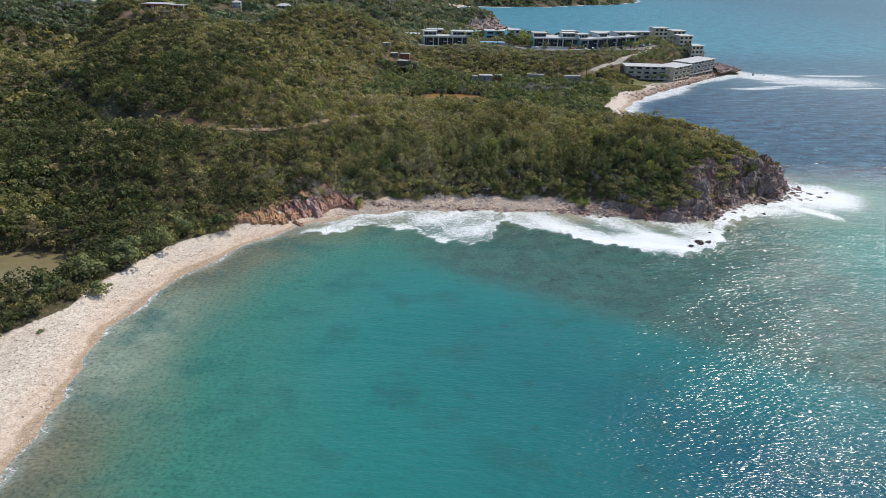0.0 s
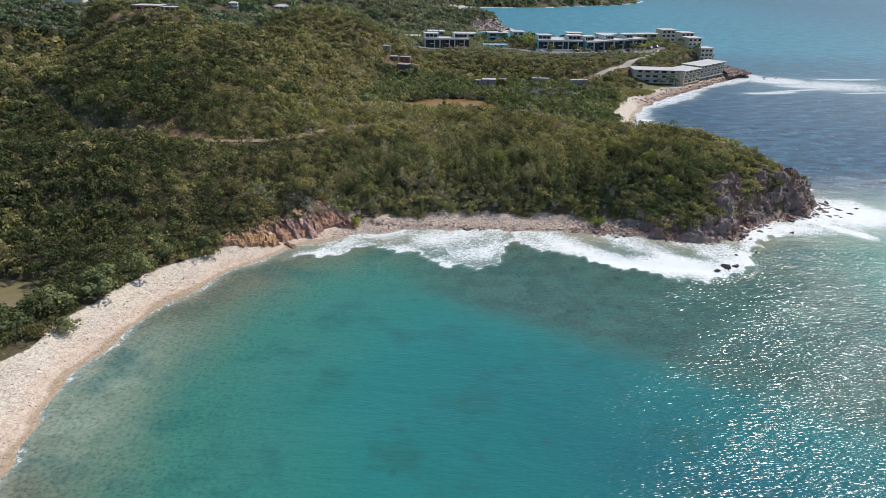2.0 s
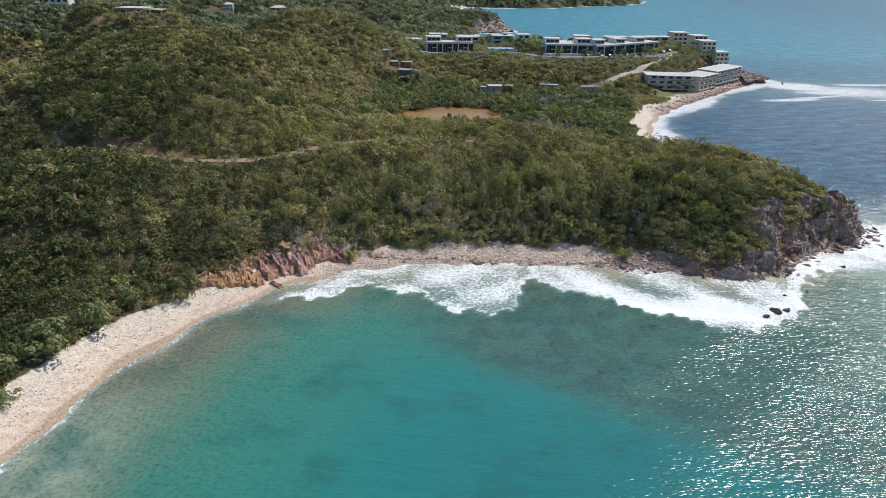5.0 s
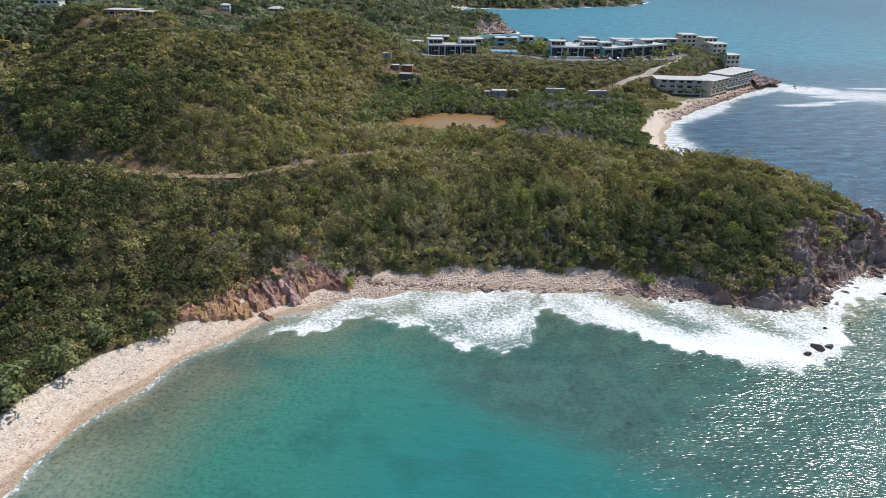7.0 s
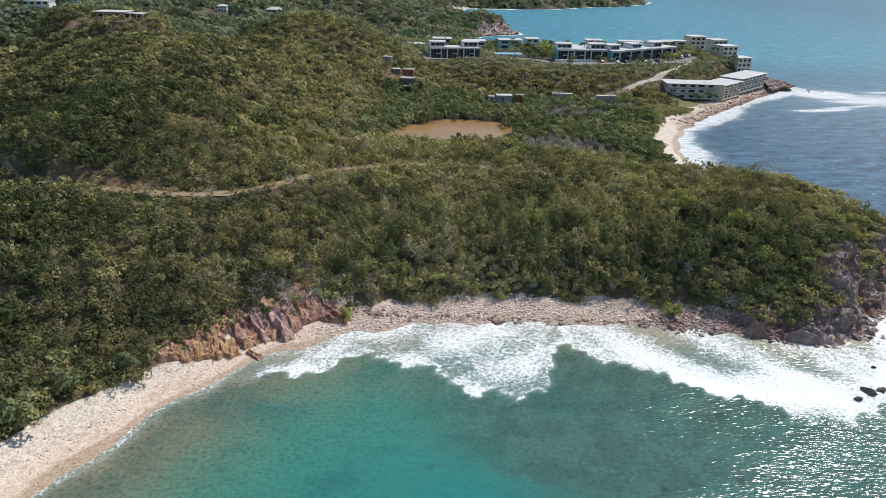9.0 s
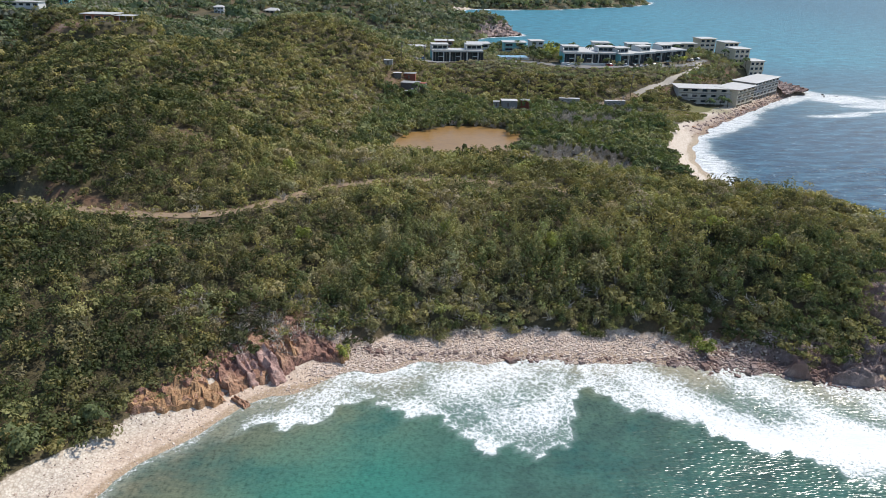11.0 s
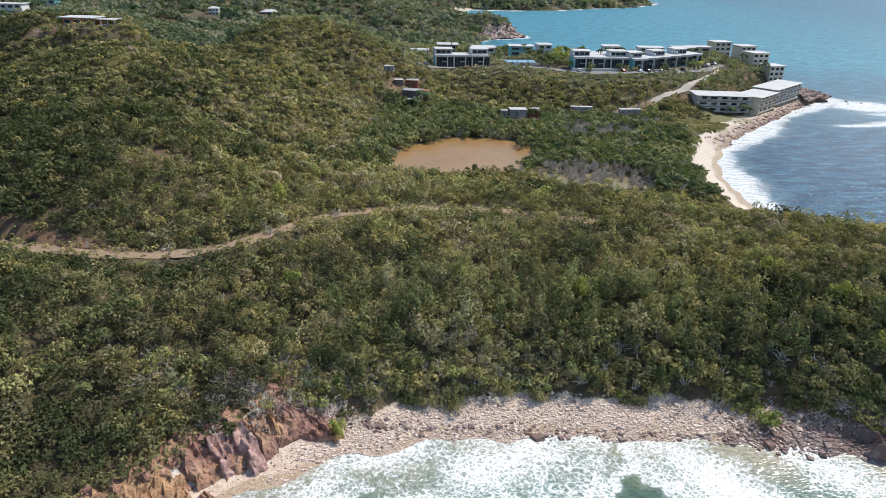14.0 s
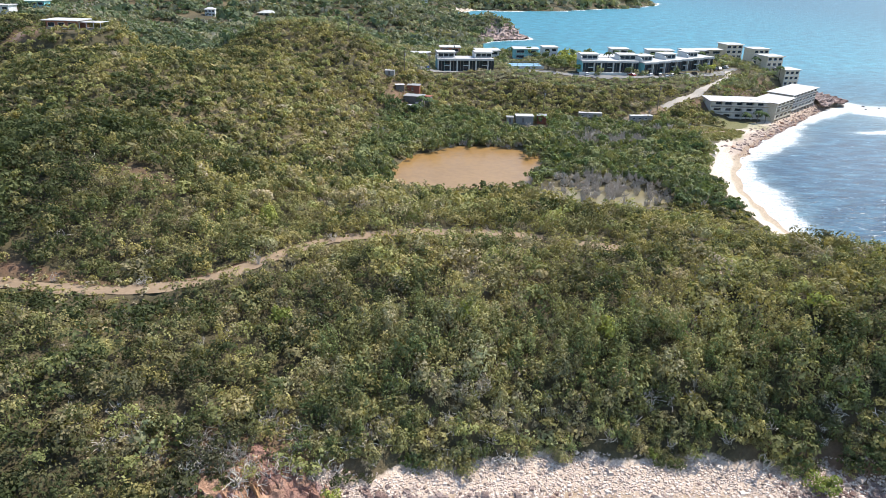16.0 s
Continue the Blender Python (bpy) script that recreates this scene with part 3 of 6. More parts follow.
for cx, cy, ln, wd_, turn in ((205, 440, 24, 5, 0.25), (228, 452, 26, 3, 0.35), (245, 470, 30, 7, 0.15), (275, 448, 28, 3, 0.2), (290, 505, 34, 5, 0.1), (330, 452, 26, 4, 0.2), (118, 199, 11, 4, -0.8)):
    ca, sa = math.cos(turn), math.sin(turn)
    u, v = (wx - cx) * ca + (wy - cy) * sa, -(wx - cx) * sa + (wy - cy) * ca
    lines = np.maximum(lines, 0.66 * np.exp(-(u / ln) ** 4 - ((v - 0.004 * u * u) / wd_) ** 2))
cape_foam = 0.8 * sstep(9, 1, wd) * sstep(790, 820, wy)
foam = np.clip(np.maximum.reduce([surf, tip, wash, bay2, point, lines, cape_foam]), 0, 1.2)
reef = np.clip(sstep(-22, 8, wx) * sstep(6, 14, wd) * sstep(8, -8, 150 - 0.62 * wx - wy) * sstep(118, 88, wx) * sstep(230, 205, wy) + 0.55 * sstep(16, 4, wd) * (wy < 180) * sstep(-20, -45, wx), 0, 1)
swell = 0.18 * sstep(170, 130, wx) * sstep(240, 215, wy) * np.sin(0.30 * (wy * 0.85 - wx * 0.5) + 0.8 * np.sin(wx * 0.05)) * sstep(4, 40, wd) + 0.45 * surf * np.sin(wd * 0.55) * sstep(1, 6, wd)
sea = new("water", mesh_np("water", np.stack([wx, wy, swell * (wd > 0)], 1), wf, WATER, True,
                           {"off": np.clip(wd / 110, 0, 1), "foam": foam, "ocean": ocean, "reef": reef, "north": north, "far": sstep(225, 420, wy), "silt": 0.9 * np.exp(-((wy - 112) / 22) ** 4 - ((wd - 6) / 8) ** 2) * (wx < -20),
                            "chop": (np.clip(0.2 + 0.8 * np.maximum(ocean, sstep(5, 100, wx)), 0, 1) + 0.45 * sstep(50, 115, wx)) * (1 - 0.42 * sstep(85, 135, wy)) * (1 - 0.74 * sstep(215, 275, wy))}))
tagged(sea, "turquoise bay water with white surf and dark open sea", "sea", kind="structure")

# ---- lagoons ----
def lagoon(cx, cy, rx, ry, label, mat=MUD, level=0.75, lean=0.0):
    bm = bmesh.new()
    ring = [bm.verts.new((cx + rx * 1.17 * math.cos(a), cy + ry * 1.17 * math.sin(a) + lean * rx * 1.17 * math.cos(a), level)) for a in np.linspace(0, 2 * math.pi, 49)[:-1]]
    bm.faces.new(ring)
    me = bpy.data.meshes.new("lagoon")
    bm.to_mesh(me)
    me.materials.append(mat)
    tagged(new("lagoon", me), label, "pond", kind="structure")


lagoon(-4, 354, 27, 35, "muddy orange-brown lagoon among mangroves", lean=0.32)
lagoon(40, 330, 21, 11, "small muddy pool among dead mangroves", MUD_PALE, 0.69)
lagoon(-104, 140, 16, 13, "silty olive-brown pool behind the beach scrub", MUD_PALE)


# ---- tracks and roads ----
def ribbon(name, line, wide, mat, label, lift=0.16, rows=7):
    t = np.gradient(line[:, :2], axis=0)
    t /= np.hypot(*t.T)[:, None]
    nrm = np.stack([-t[:, 1], t[:, 0]], 1)
    off = np.linspace(-1, 1, rows) * wide / 2
    edge = 1 + 0.16 * np.sin(np.arange(len(line)) * 0.9) + 0.14 * np.sin(np.arange(len(line)) * 2.3 + 1)
    xy = line[:, None, :2] + nrm[:, None, :] * off[None, :, None] * edge[:, None, None]
    z = height(xy[..., 0], xy[..., 1]) + lift
    n = len(line)
    i = np.arange(n * rows).reshape(n, rows)
    f = np.stack([i[:-1, :-1], i[1:, :-1], i[1:, 1:], i[:-1, 1:]], -1).reshape(-1, 4)
    ob = new(name, mesh_np(name, np.concatenate([xy.reshape(-1, 2), z.reshape(-1, 1)], 1), f, mat, True))
    return tagged(ob, label, "track" if mat is DIRT else "road", kind="structure")


ribbon("dirt_track", TRACK, 3.5, DIRT, "pale dirt track cut along the scrub ridge")
ribbon("dirt_track_upper", TRACK_UP, 1.6, DIRT, "dry dirt track climbing through the scrub")
ribbon("road", ROAD, 6.5, ASPHALT, "grey asphalt road before the hotel rows", 0.3)
ribbon("ramp_road", RAMP, 3.2, CONCRETE, "pale concrete road climbing to the hotel", 0.32)
ribbon("sandy_lane", SANDY_LANE, 3.5, DIRT, "sandy lane across the grass flat")


# ---- plants ----
rng = np.random.default_rng(7)


def shrub_shape(cards, lobes, size, seed, corners=4):
    """Leaf tufts on several lobes about a unit dome; rows of three or four corners."""
    r = np.random.default_rng(seed)
    c = r.normal(0, 0.42, (lobes, 3))
    c[:, 2] = 0.42 + np.abs(r.normal(0, 0.36, lobes))
    rad = r.uniform(0.32, 0.58, lobes)
    which = r.integers(0, lobes, cards)
    v = r.normal(0, 1, (cards, 3))
    v[:, 2] = np.where(v[:, 2] < -0.4, -v[:, 2], v[:, 2])
    v /= np.linalg.norm(v, axis=1)[:, None]
    p = c[which] + v * (rad[which] * r.uniform(0.72, 1.12, cards))[:, None]
    p[:, 2] = np.maximum(p[:, 2], 0.05)
    nrm = v + r.normal(0, 0.24, (cards, 3))
    nrm /= np.linalg.norm(nrm, axis=1)[:, None]
    a = np.cross(nrm, r.normal(0, 1, (cards, 3)))
    a /= np.linalg.norm(a, axis=1)[:, None]
    b = np.cross(nrm, a)
    s = size * r.uniform(0.6, 1.4, cards)[:, None]
    k = r.uniform(0.5, 1.0, (cards, corners, 1))
    tips = [a, b * 0.8, -a, -b * 0.8] if corners == 4 else [a * 1.2, b - a * 0.5, -b - a * 0.5]
    return (p[:, None] + np.stack(tips, 1) * s[:, None] * k).astype(np.float32)


def scatter(points, radius, tall, shapes, tint, leafy=True):
    """Joined bushes: arrays of verts, faces and tint."""
    vs, ts = [], []
    pick = rng.integers(0, len(shapes), len(points))
    for k, sh in enumerate(shapes):
        m = pick == k
        n = m.sum()
        if not n:
            continue
        a = rng.uniform(0, 2 * math.pi, n)
        ca, sa = np.cos(a)[:, None], np.sin(a)[:, None]
        flat = sh.reshape(-1, 3)
        mid = (np.repeat(sh[:, :, 2].mean(1), sh.shape[1]) if leafy else flat[:, 2])[None]
        x = (flat[:, 0] * ca - flat[:, 1] * sa) * radius[m, None] + points[m, 0, None]
        y = (flat[:, 0] * sa + flat[:, 1] * ca) * radius[m, None] + points[m, 1, None]
        z = mid * tall[m, None] + (flat[None, :, 2] - mid) * radius[m, None] + points[m, 2, None]
        vs.append(np.stack([x, y, z], -1).reshape(-1, 3))
        ts.append(np.repeat(tint[m], len(flat)))
    v = np.concatenate(vs)
    return v, np.arange(len(v)).reshape(-1, shapes[0].shape[1]), np.concatenate(ts)


BUILT = [(-2, 495, 20, 12), (33, 512, 16, 11), (78, 500, 21, 13), (118, 508, 34, 16), (140, 520, 22, 14), (8, 543, 30, 14), (45, 556, 22, 9), (88, 550, 22, 12),
         (130, 562, 34, 10), (178, 580, 10, 9), (185, 554, 9, 9), (182, 529, 9, 9), (187, 515, 9, 9), (136, 458, 20, 9), (172, 474, 30, 12), (190, 490, 16, 10)]
CLEAR = [(58, 440, 8, 5), (81, 435, 8, 5), (25, 423, 13, 11), (-236, 748, 22, 16), (-252, 700, 20, 14), (-195, 794, 20, 16), (-283, 534, 15, 14), (-282, 570, 14, 12), (-30, 437, 10, 13), (-41, 450, 4, 4), (141, 481, 8, 4), (120, 461, 9, 3.5), (-167, 397, 18, 10), (-182, 394, 8, 8), (-78, 262, 8, 4),
         (100, 420, 19, 8), (-286, 716, 8, 9), (-296, 746, 6, 7), (-276, 738, 5, 5), (44, 500, 20, 12)]


def outcrop_foot(x):
    return np.interp(x, [-60, -53, -46.5, -44, -41.5, -37, -34.5, -32.5, -29.5, -26], [170.3, 173.8, 177.4, 180.5, 182.4, 184.2, 188.6, 190.6, 190.6, 190.8])


def outcrop_top(x):
    return np.interp(x, [-60, -53, -48, -40, -34, -29, -25], [172.5, 178.5, 186, 193, 198, 196, 193])


def bare(x, y, d):
    """Where no scrub grows."""
    w = 8.5 + 8 * sstep(125, 100, y) * sstep(-30, -60, x) + 3 * sstep(172, 160, y) * sstep(-30, -55, x) + 5 * sstep(80, 95, x) * sstep(290, 310, y) - 5.5 * sstep(46, 60, x) * sstep(290, 270, y)
    w = w * (1 - 0.75 * sstep(640, 700, y)) + 14 * np.exp(-((x - 20) / 50) ** 2 - ((y - 1285) / 50) ** 2) + 1.6 * np.sin(x * 0.35 + y * 0.2) + 1.0 * np.sin(x * 0.9 - y * 0.7)
    out = d < w
    for line, half in ((TRACK, 2.9), (TRACK_UP, 2.8), (ROAD, 4.5), (RAMP, 3.6), (SANDY_LANE, 2.6)):
        out |= near_line(x, y, line) < half
    out |= (x > -115) & (near_line(x, y + 1.3, TRACK) < 2.0 + 0.7 * np.sin(x * 0.4))
    for cx, cy, rx, ry in BUILT + CLEAR + GLADES:
        out |= ((x - cx) / rx) ** 2 + ((y - cy) / ry) ** 2 < 1
    out |= lagoon_shape(x, y) < 1.1 + 0.12 * np.sin(x * 0.8) + 0.08 * np.sin(y * 1.3)
    for cx, cy, rx, ry in ((40, 330, 21, 11), (-104, 140, 16, 13)):
        out |= ((x - cx) / rx) ** 2 + ((y - cy) / ry) ** 2 < 1.1 + 0.15 * np.sin(x * 0.8) + 0.1 * np.sin(y * 1.3)
    out |= (((x - 56) / 20) ** 2 + ((y - 397) / 15) ** 2 < 1) & (np.sin(x * 0.9) + np.sin(y * 1.1 + x * 0.3) > -0.5)
    out |= (((x - 40) / 24) ** 2 + ((y - 328) / 20) ** 2 < 1) & ((y < 342) | (np.sin(x * 0.8 + 1) + np.sin(y * 0.9) > -0.6))
    out |= (x < -52) & (x > -104) & (near_line(x, y - 3.3, TRACK) < 1.1 + 0.5 * np.sin(x * 0.7))
    out |= (x < -62) & (x > -104) & (near_line(x, y + 2.4, TRACK) < 1.2 + 0.9 * np.sin(x * 0.5))
    # red outcrop and headland cliff
    out |= (x > -60) & (x < -25) & (y < outcrop_top(x) - 2.2 + 0.8 * np.sin(x * 1.1)) & (y > 160)
    out |= (x > 60) & (x < 80) & (y < 215) & (d < 3.6 + 1.2 * np.sin(x * 0.9))
    out |= (x > 80) & (y < 232) & (d < 7.5 + 2.5 * np.sin(x * 0.4 + y * 0.3))
    out |= (x > 30) & (y > 815) & (y < 935) & (d < 15 + 3 * np.sin(x * 0.3))
    return out


def spread(x0, x1, y0, y1, gap, keep=lambda x, y: x == x):
    xs, ys = np.meshgrid(np.arange(x0, x1, gap), np.arange(y0, y1, gap * 0.9))
    x = (xs + (np.arange(xs.shape[0])[:, None] % 2) * gap / 2 + rng.uniform(-0.42, 0.42, xs.shape) * gap).ravel()
    y = (ys + rng.uniform(-0.42, 0.42, ys.shape) * gap).ravel()
    d = coast_distance(x, y)
    m = ~bare(x, y, d) & keep(x, y)
    x, y, d = x[m], y[m], d[m]
    return np.stack([x, y, height(x, y, d) - 0.15], 1), d


def scrub(name, region, gap, radius, tall, shapes, material, label, keep=lambda x, y: x == x, thin=1.0, bias=0.0):
    p, d = spread(*region, gap, keep)
    m = rng.uniform(0, 1, len(p)) < thin
    p, d = p[m], d[m]
    n = len(p)
    size = np.where(rng.uniform(0, 1, n) < 0.18, 1.45, 1.0) * np.where(rng.uniform(0, 1, n) < 0.25, 0.65, 1.0)
    r = rng.uniform(*radius, n) * size
    h = rng.uniform(*tall, n) * size ** 0.7 * (0.42 + 0.58 * sstep(8, 23, d)) * (1 - 0.2 * sstep(35, 60, p[:, 0]) * sstep(290, 260, p[:, 1]) - 0.2 * sstep(70, 95, p[:, 0]) * sstep(290, 260, p[:, 1])) * (1 - 0.35 * sstep(8, 22, p[:, 0]) * sstep(268, 278, p[:, 1]) * sstep(322, 312, p[:, 1]))
    h = h * (1 - 0.55 * sstep(464, 472, p[:, 1]) * sstep(490, 480, p[:, 1]) * sstep(-30, -15, p[:, 0]) * sstep(160, 150, p[:, 0]))
    h = h * np.where(near_line(p[:, 0], p[:, 1] + 6.0, TRACK) < 4.5, np.where(p[:, 0] < -58, 0.45, 0.75), 1.0)
    # tint by place: slope-foot shade and ridge haze painted in, left hill set darker
    t = np.clip(rng.normal(0.36 + bias, 0.27, n) - 0.36 * sstep(-38, -85, p[:, 0]) * sstep(620, 500, p[:, 1]) * (0.4 + 0.6 * sstep(335, 280, p[:, 1])) - 0.10 * sstep(15, 40, p[:, 0]) * sstep(234, 216, p[:, 1]) + 0.16 * sstep(300, 360, p[:, 1]) * sstep(-120, -70, p[:, 0]) + 0.14 * sstep(25, 45, p[:, 0]) * sstep(226, 238, p[:, 1]) * sstep(320, 300, p[:, 1]), 0, 1)
    v, f, ti = scatter(p, r, h, shapes, t)
    ob = new(name, mesh_np(name, v, f, material, False, {"tint": ti}))
    tagged(ob, label, "scrub", kind="stuff")
    return n


FINE = [shrub_shape(265, 11, 0.115, 110 + i, 3) for i in range(10)]
TALL = [shrub_shape(300, 10, 0.118, 310 + i, 3) * np.array([0.85, 0.85, 1.0]) for i in range(8)]
NEAR = [shrub_shape(185, 8, 0.155, 10 + i, 3) for i in range(8)]
MID = [shrub_shape(80, 6, 0.195, 30 + i, 3) for i in range(8)]
MANGROVE = [shrub_shape(90, 5, 0.23, 90 + i, 3) for i in range(6)]
FAR = [shrub_shape(66, 5, 0.235, 50 + i, 3) for i in range(6)]
FARTHEST = [shrub_shape(42, 4, 0.28, 70 + i, 3) for i in range(5)]

CORE = lambda x, y: (np.abs(x + 2) < 88) & (y < 266)
scrub("hillside_scrub", (-90, 90, 186, 270), 2.8, (1.6, 2.5), (2.0, 3.7), FINE, LEAF, "dense olive-green dry scrub on the slope above the bay", CORE)
scrub("steep_slope_scrub", (-32, 88, 199, 226), 2.5, (1.3, 2.1), (3.0, 5.0), TALL, LEAF_GREEN, "tall grey-green scrub on the steep slope above the pebble beach",
      lambda x, y: y < 224 - 0.08 * np.abs(x), bias=-0.1)
scrub("foot_scrub", (-30, 62, 198, 209), 1.8, (0.9, 1.5), (1.7, 2.7), TALL, LEAF, "dry grey-green shrubs overhanging the pebble beach",
      lambda x, y: coast_distance(x, y) < 13, bias=0.42)
scrub("slope_scrub", (-110, 122, 186, 300), 2.95, (1.7, 2.6), (1.9, 3.5), NEAR, LEAF, "olive-green dry scrub along the ridge and headland",
      lambda x, y: ~CORE(x, y) & ((y < 275) | (x < 70)))
scrub("headland_scrub", (44, 124, 188, 236), 1.9, (1.1, 1.9), (2.2, 3.6), TALL, LEAF_GREEN, "grey-green scrub hanging over the headland cliff", lambda x, y: y < 196 + 0.55 * (x - 40), bias=-0.05)
scrub("shore_scrub", (-150, -84, 90, 186), 3.2, (1.8, 2.8), (1.9, 3.6), NEAR, LEAF, "dark green scrub on the flat behind the beach", bias=-0.12)
scrub("beach_edge_scrub", (-84, -50, 90, 186), 2.9, (1.6, 2.6), (1.9, 3.4), FINE, LEAF, "dark green scrub along the back of the beach", bias=-0.12)
scrub("left_hill_scrub", (-158, -110, 186, 300), 2.7, (1.4, 2.3), (1.5, 2.8), NEAR, LEAF, "dark olive scrub on the dry hill", bias=-0.12)
scrub("upper_hill_scrub", (-230, -110, 120, 300), 5.0, (3.0, 4.1), (1.6, 3.2), MID, LEAF, "olive scrub on the outer slope of the hill", lambda x, y: (x < -157) | (y < 187), bias=-0.12)
scrub("ridge_scrub", (-240, 120, 300, 470), 2.75, (1.7, 2.7), (1.4, 2.5), MID, LEAF, "yellowish green scrub on the hill above the lagoon",
      lambda x, y: ~((x > -42) & (y < 436) & (y > 318)))
scrub("mangroves", (-45, 100, 300, 436), 2.9, (1.8, 2.8), (2.0, 3.4), MANGROVE, LEAF_DEEP, "green mangrove thicket between lagoon and beach",
      lambda x, y: (y > 318) & (x > -42))
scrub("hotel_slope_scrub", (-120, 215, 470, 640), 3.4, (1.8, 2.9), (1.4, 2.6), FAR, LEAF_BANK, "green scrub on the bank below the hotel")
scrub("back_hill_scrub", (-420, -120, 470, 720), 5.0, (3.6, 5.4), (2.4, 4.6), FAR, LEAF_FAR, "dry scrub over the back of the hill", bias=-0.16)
scrub("outer_hill_scrub", (-420, -232, 120, 470), 8.0, (4.0, 5.6), (2.4, 4.6), FARTHEST, LEAF, "dry scrub on the outer hill", bias=-0.16)
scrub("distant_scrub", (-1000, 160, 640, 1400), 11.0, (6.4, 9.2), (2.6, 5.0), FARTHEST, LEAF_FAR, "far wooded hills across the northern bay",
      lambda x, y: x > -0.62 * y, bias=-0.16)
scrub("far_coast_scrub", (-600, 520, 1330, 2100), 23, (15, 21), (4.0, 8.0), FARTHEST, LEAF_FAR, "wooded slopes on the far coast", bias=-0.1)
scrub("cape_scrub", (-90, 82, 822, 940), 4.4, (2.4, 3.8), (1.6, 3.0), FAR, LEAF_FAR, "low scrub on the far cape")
scrub("south_shore_scrub", (-280, -66, -80, 95), 6.0, (3.2, 4.8), (2.2, 3.6), FARTHEST, LEAF, "dry scrub behind the southern beach")
# low tufts on the grass flat
tx, ty = rng.uniform(76, 128, 2600), rng.uniform(405, 436, 2600)
td = coast_distance(tx, ty)
tm = (((tx - 102) / 26) ** 2 + ((ty - 420) / 14) ** 2 < 1) & (td > 9) & (near_line(tx, ty, SANDY_LANE) > 1.9)
tp = np.stack([tx[tm], ty[tm], height(tx[tm], ty[tm], td[tm]) - 0.05], 1)
tv, tf, tt_ = scatter(tp, rng.uniform(0.4, 1.1, len(tp)), rng.uniform(0.25, 0.7, len(tp)), [shrub_shape(24, 3, 0.3, 120 + i, 3) for i in range(4)], rng.uniform(0.2, 0.8, len(tp)))
tagged(new("grass_tufts", mesh_np("grass_tufts", tv, tf, LEAF, False, {"tint": tt_})), "dry green grass tufts on the flat before the apartments", "grass", kind="stuff")


# ---- parts and things ----
def part(name, bm, material, parent, label=""):
    me = bpy.data.meshes.new(name)
    bmesh.ops.recalc_face_normals(bm, faces=bm.faces)
    bm.to_mesh(me)
    bm.free()
    me.materials.append(material)
    ob = new(name, me)
    ob.parent = parent
    if label:
        ob["label"] = label
    return ob


def thing(name, m, label, category, group=""):
    ob = new(name)
    ob.empty_display_size = 0.5
    ob.matrix_basis = m
    return tagged(ob, label, category, group)


def box(x0, x1, y0, y1, z0, z1, bm=None, slope=0.0, bevel=0.0):
    """A block; slope drops its top along y from back to front."""
    bm = bm or bmesh.new()
    v = [bm.verts.new(p) for p in ((x0, y0, z0), (x1, y0, z0), (x1, y1, z0), (x0, y1, z0),
                                   (x0, y0, z1 - slope), (x1, y0, z1 - slope), (x1, y1, z1), (x0, y1, z1))]
    fs = [bm.faces.new([v[i] for i in q]) for q in ((0, 3, 2, 1), (4, 5, 6, 7), (0, 1, 5, 4), (1, 2, 6, 5), (2, 3, 7, 6), (3, 0, 4, 7))]
    if bevel:
        es = {e for f in fs for e in f.edges}
        bmesh.ops.bevel(bm, geom=list(es), offset=bevel, segments=1, affect="EDGES")
    return bm


def tube(points, r0, r1, sides=6, bm=None):
    bm = bm or bmesh.new()
    rings = []
    pts = [Vector(p) for p in points]
    for i, p in enumerate(pts):
        d = (pts[min(i + 1, len(pts) - 1)] - pts[max(i - 1, 0)]).normalized()
        a = d.orthogonal().normalized()
        b = d.cross(a)
        r = r0 + (r1 - r0) * i / (len(pts) - 1)
        rings.append([bm.verts.new(p + (a * math.cos(2 * math.pi * k / sides) + b * math.sin(2 * math.pi * k / sides)) * r) for k in range(sides)])
    for q, w in zip(rings, rings[1:]):
        for k in range(sides):
            bm.faces.new((q[k], q[(k + 1) % sides], w[(k + 1) % sides], w[k]))
    bm.faces.new(rings[0][::-1]), bm.faces.new(rings[-1])
    return bm


WHITE = plain("white_paint", (0.58, 0.58, 0.565), 0.6, 0.14, 0.25)
CREAM = plain("cream_render", (0.60, 0.51, 0.38), 0.8, 0.28, 0.2)
GREYWALL = plain("pale_grey_render", (0.50, 0.465, 0.41), 0.8, 0.3, 0.25)
TEAL = plain("teal_render", (0.17, 0.43, 0.44), 0.7, 0.2, 0.25)
ROOFWHITE = plain("white_roof_membrane", (0.46, 0.45, 0.43), 0.7, 0.32, 0.12)
BROWNROOF = plain("brown_fascia", (0.16, 0.11, 0.09), 0.8, 0.3, 0.4)
REDWALL = plain("brick_red_render", (0.36, 0.16, 0.11), 0.85, 0.25, 0.4)
DARKWALL = plain("weathered_boards", (0.16, 0.14, 0.125), 0.85, 0.4, 0.8)
TIN = plain("galvanised_sheet", (0.33, 0.325, 0.31), 0.55, 0.4, 0.5, 0.2)
RUST = plain("rusty_red_sheet", (0.30, 0.10, 0.06), 0.8, 0.4, 0.8)
RUBBER = plain("tyre_rubber", (0.02, 0.02, 0.02), 0.9, 0.2, 4)
COURT = plain("blue_court", (0.16, 0.30, 0.40), 0.8, 0.15, 0.2)
WOODPOLE = plain("pole_wood", (0.20, 0.16, 0.12), 0.9, 0.3, 1.0)


def glass_mat():
    m, nt, b = nodes_of("dark_glazing")
    n = noise_tex(nt, 0.4, 2)
    nt.links.new(mix(nt, n.outputs[0], (0.012, 0.018, 0.025), (0.03, 0.04, 0.05)), b.inputs["Base Color"])
    b.inputs["Roughness"].default_value = 0.08
    return m


GLASS = glass_mat()


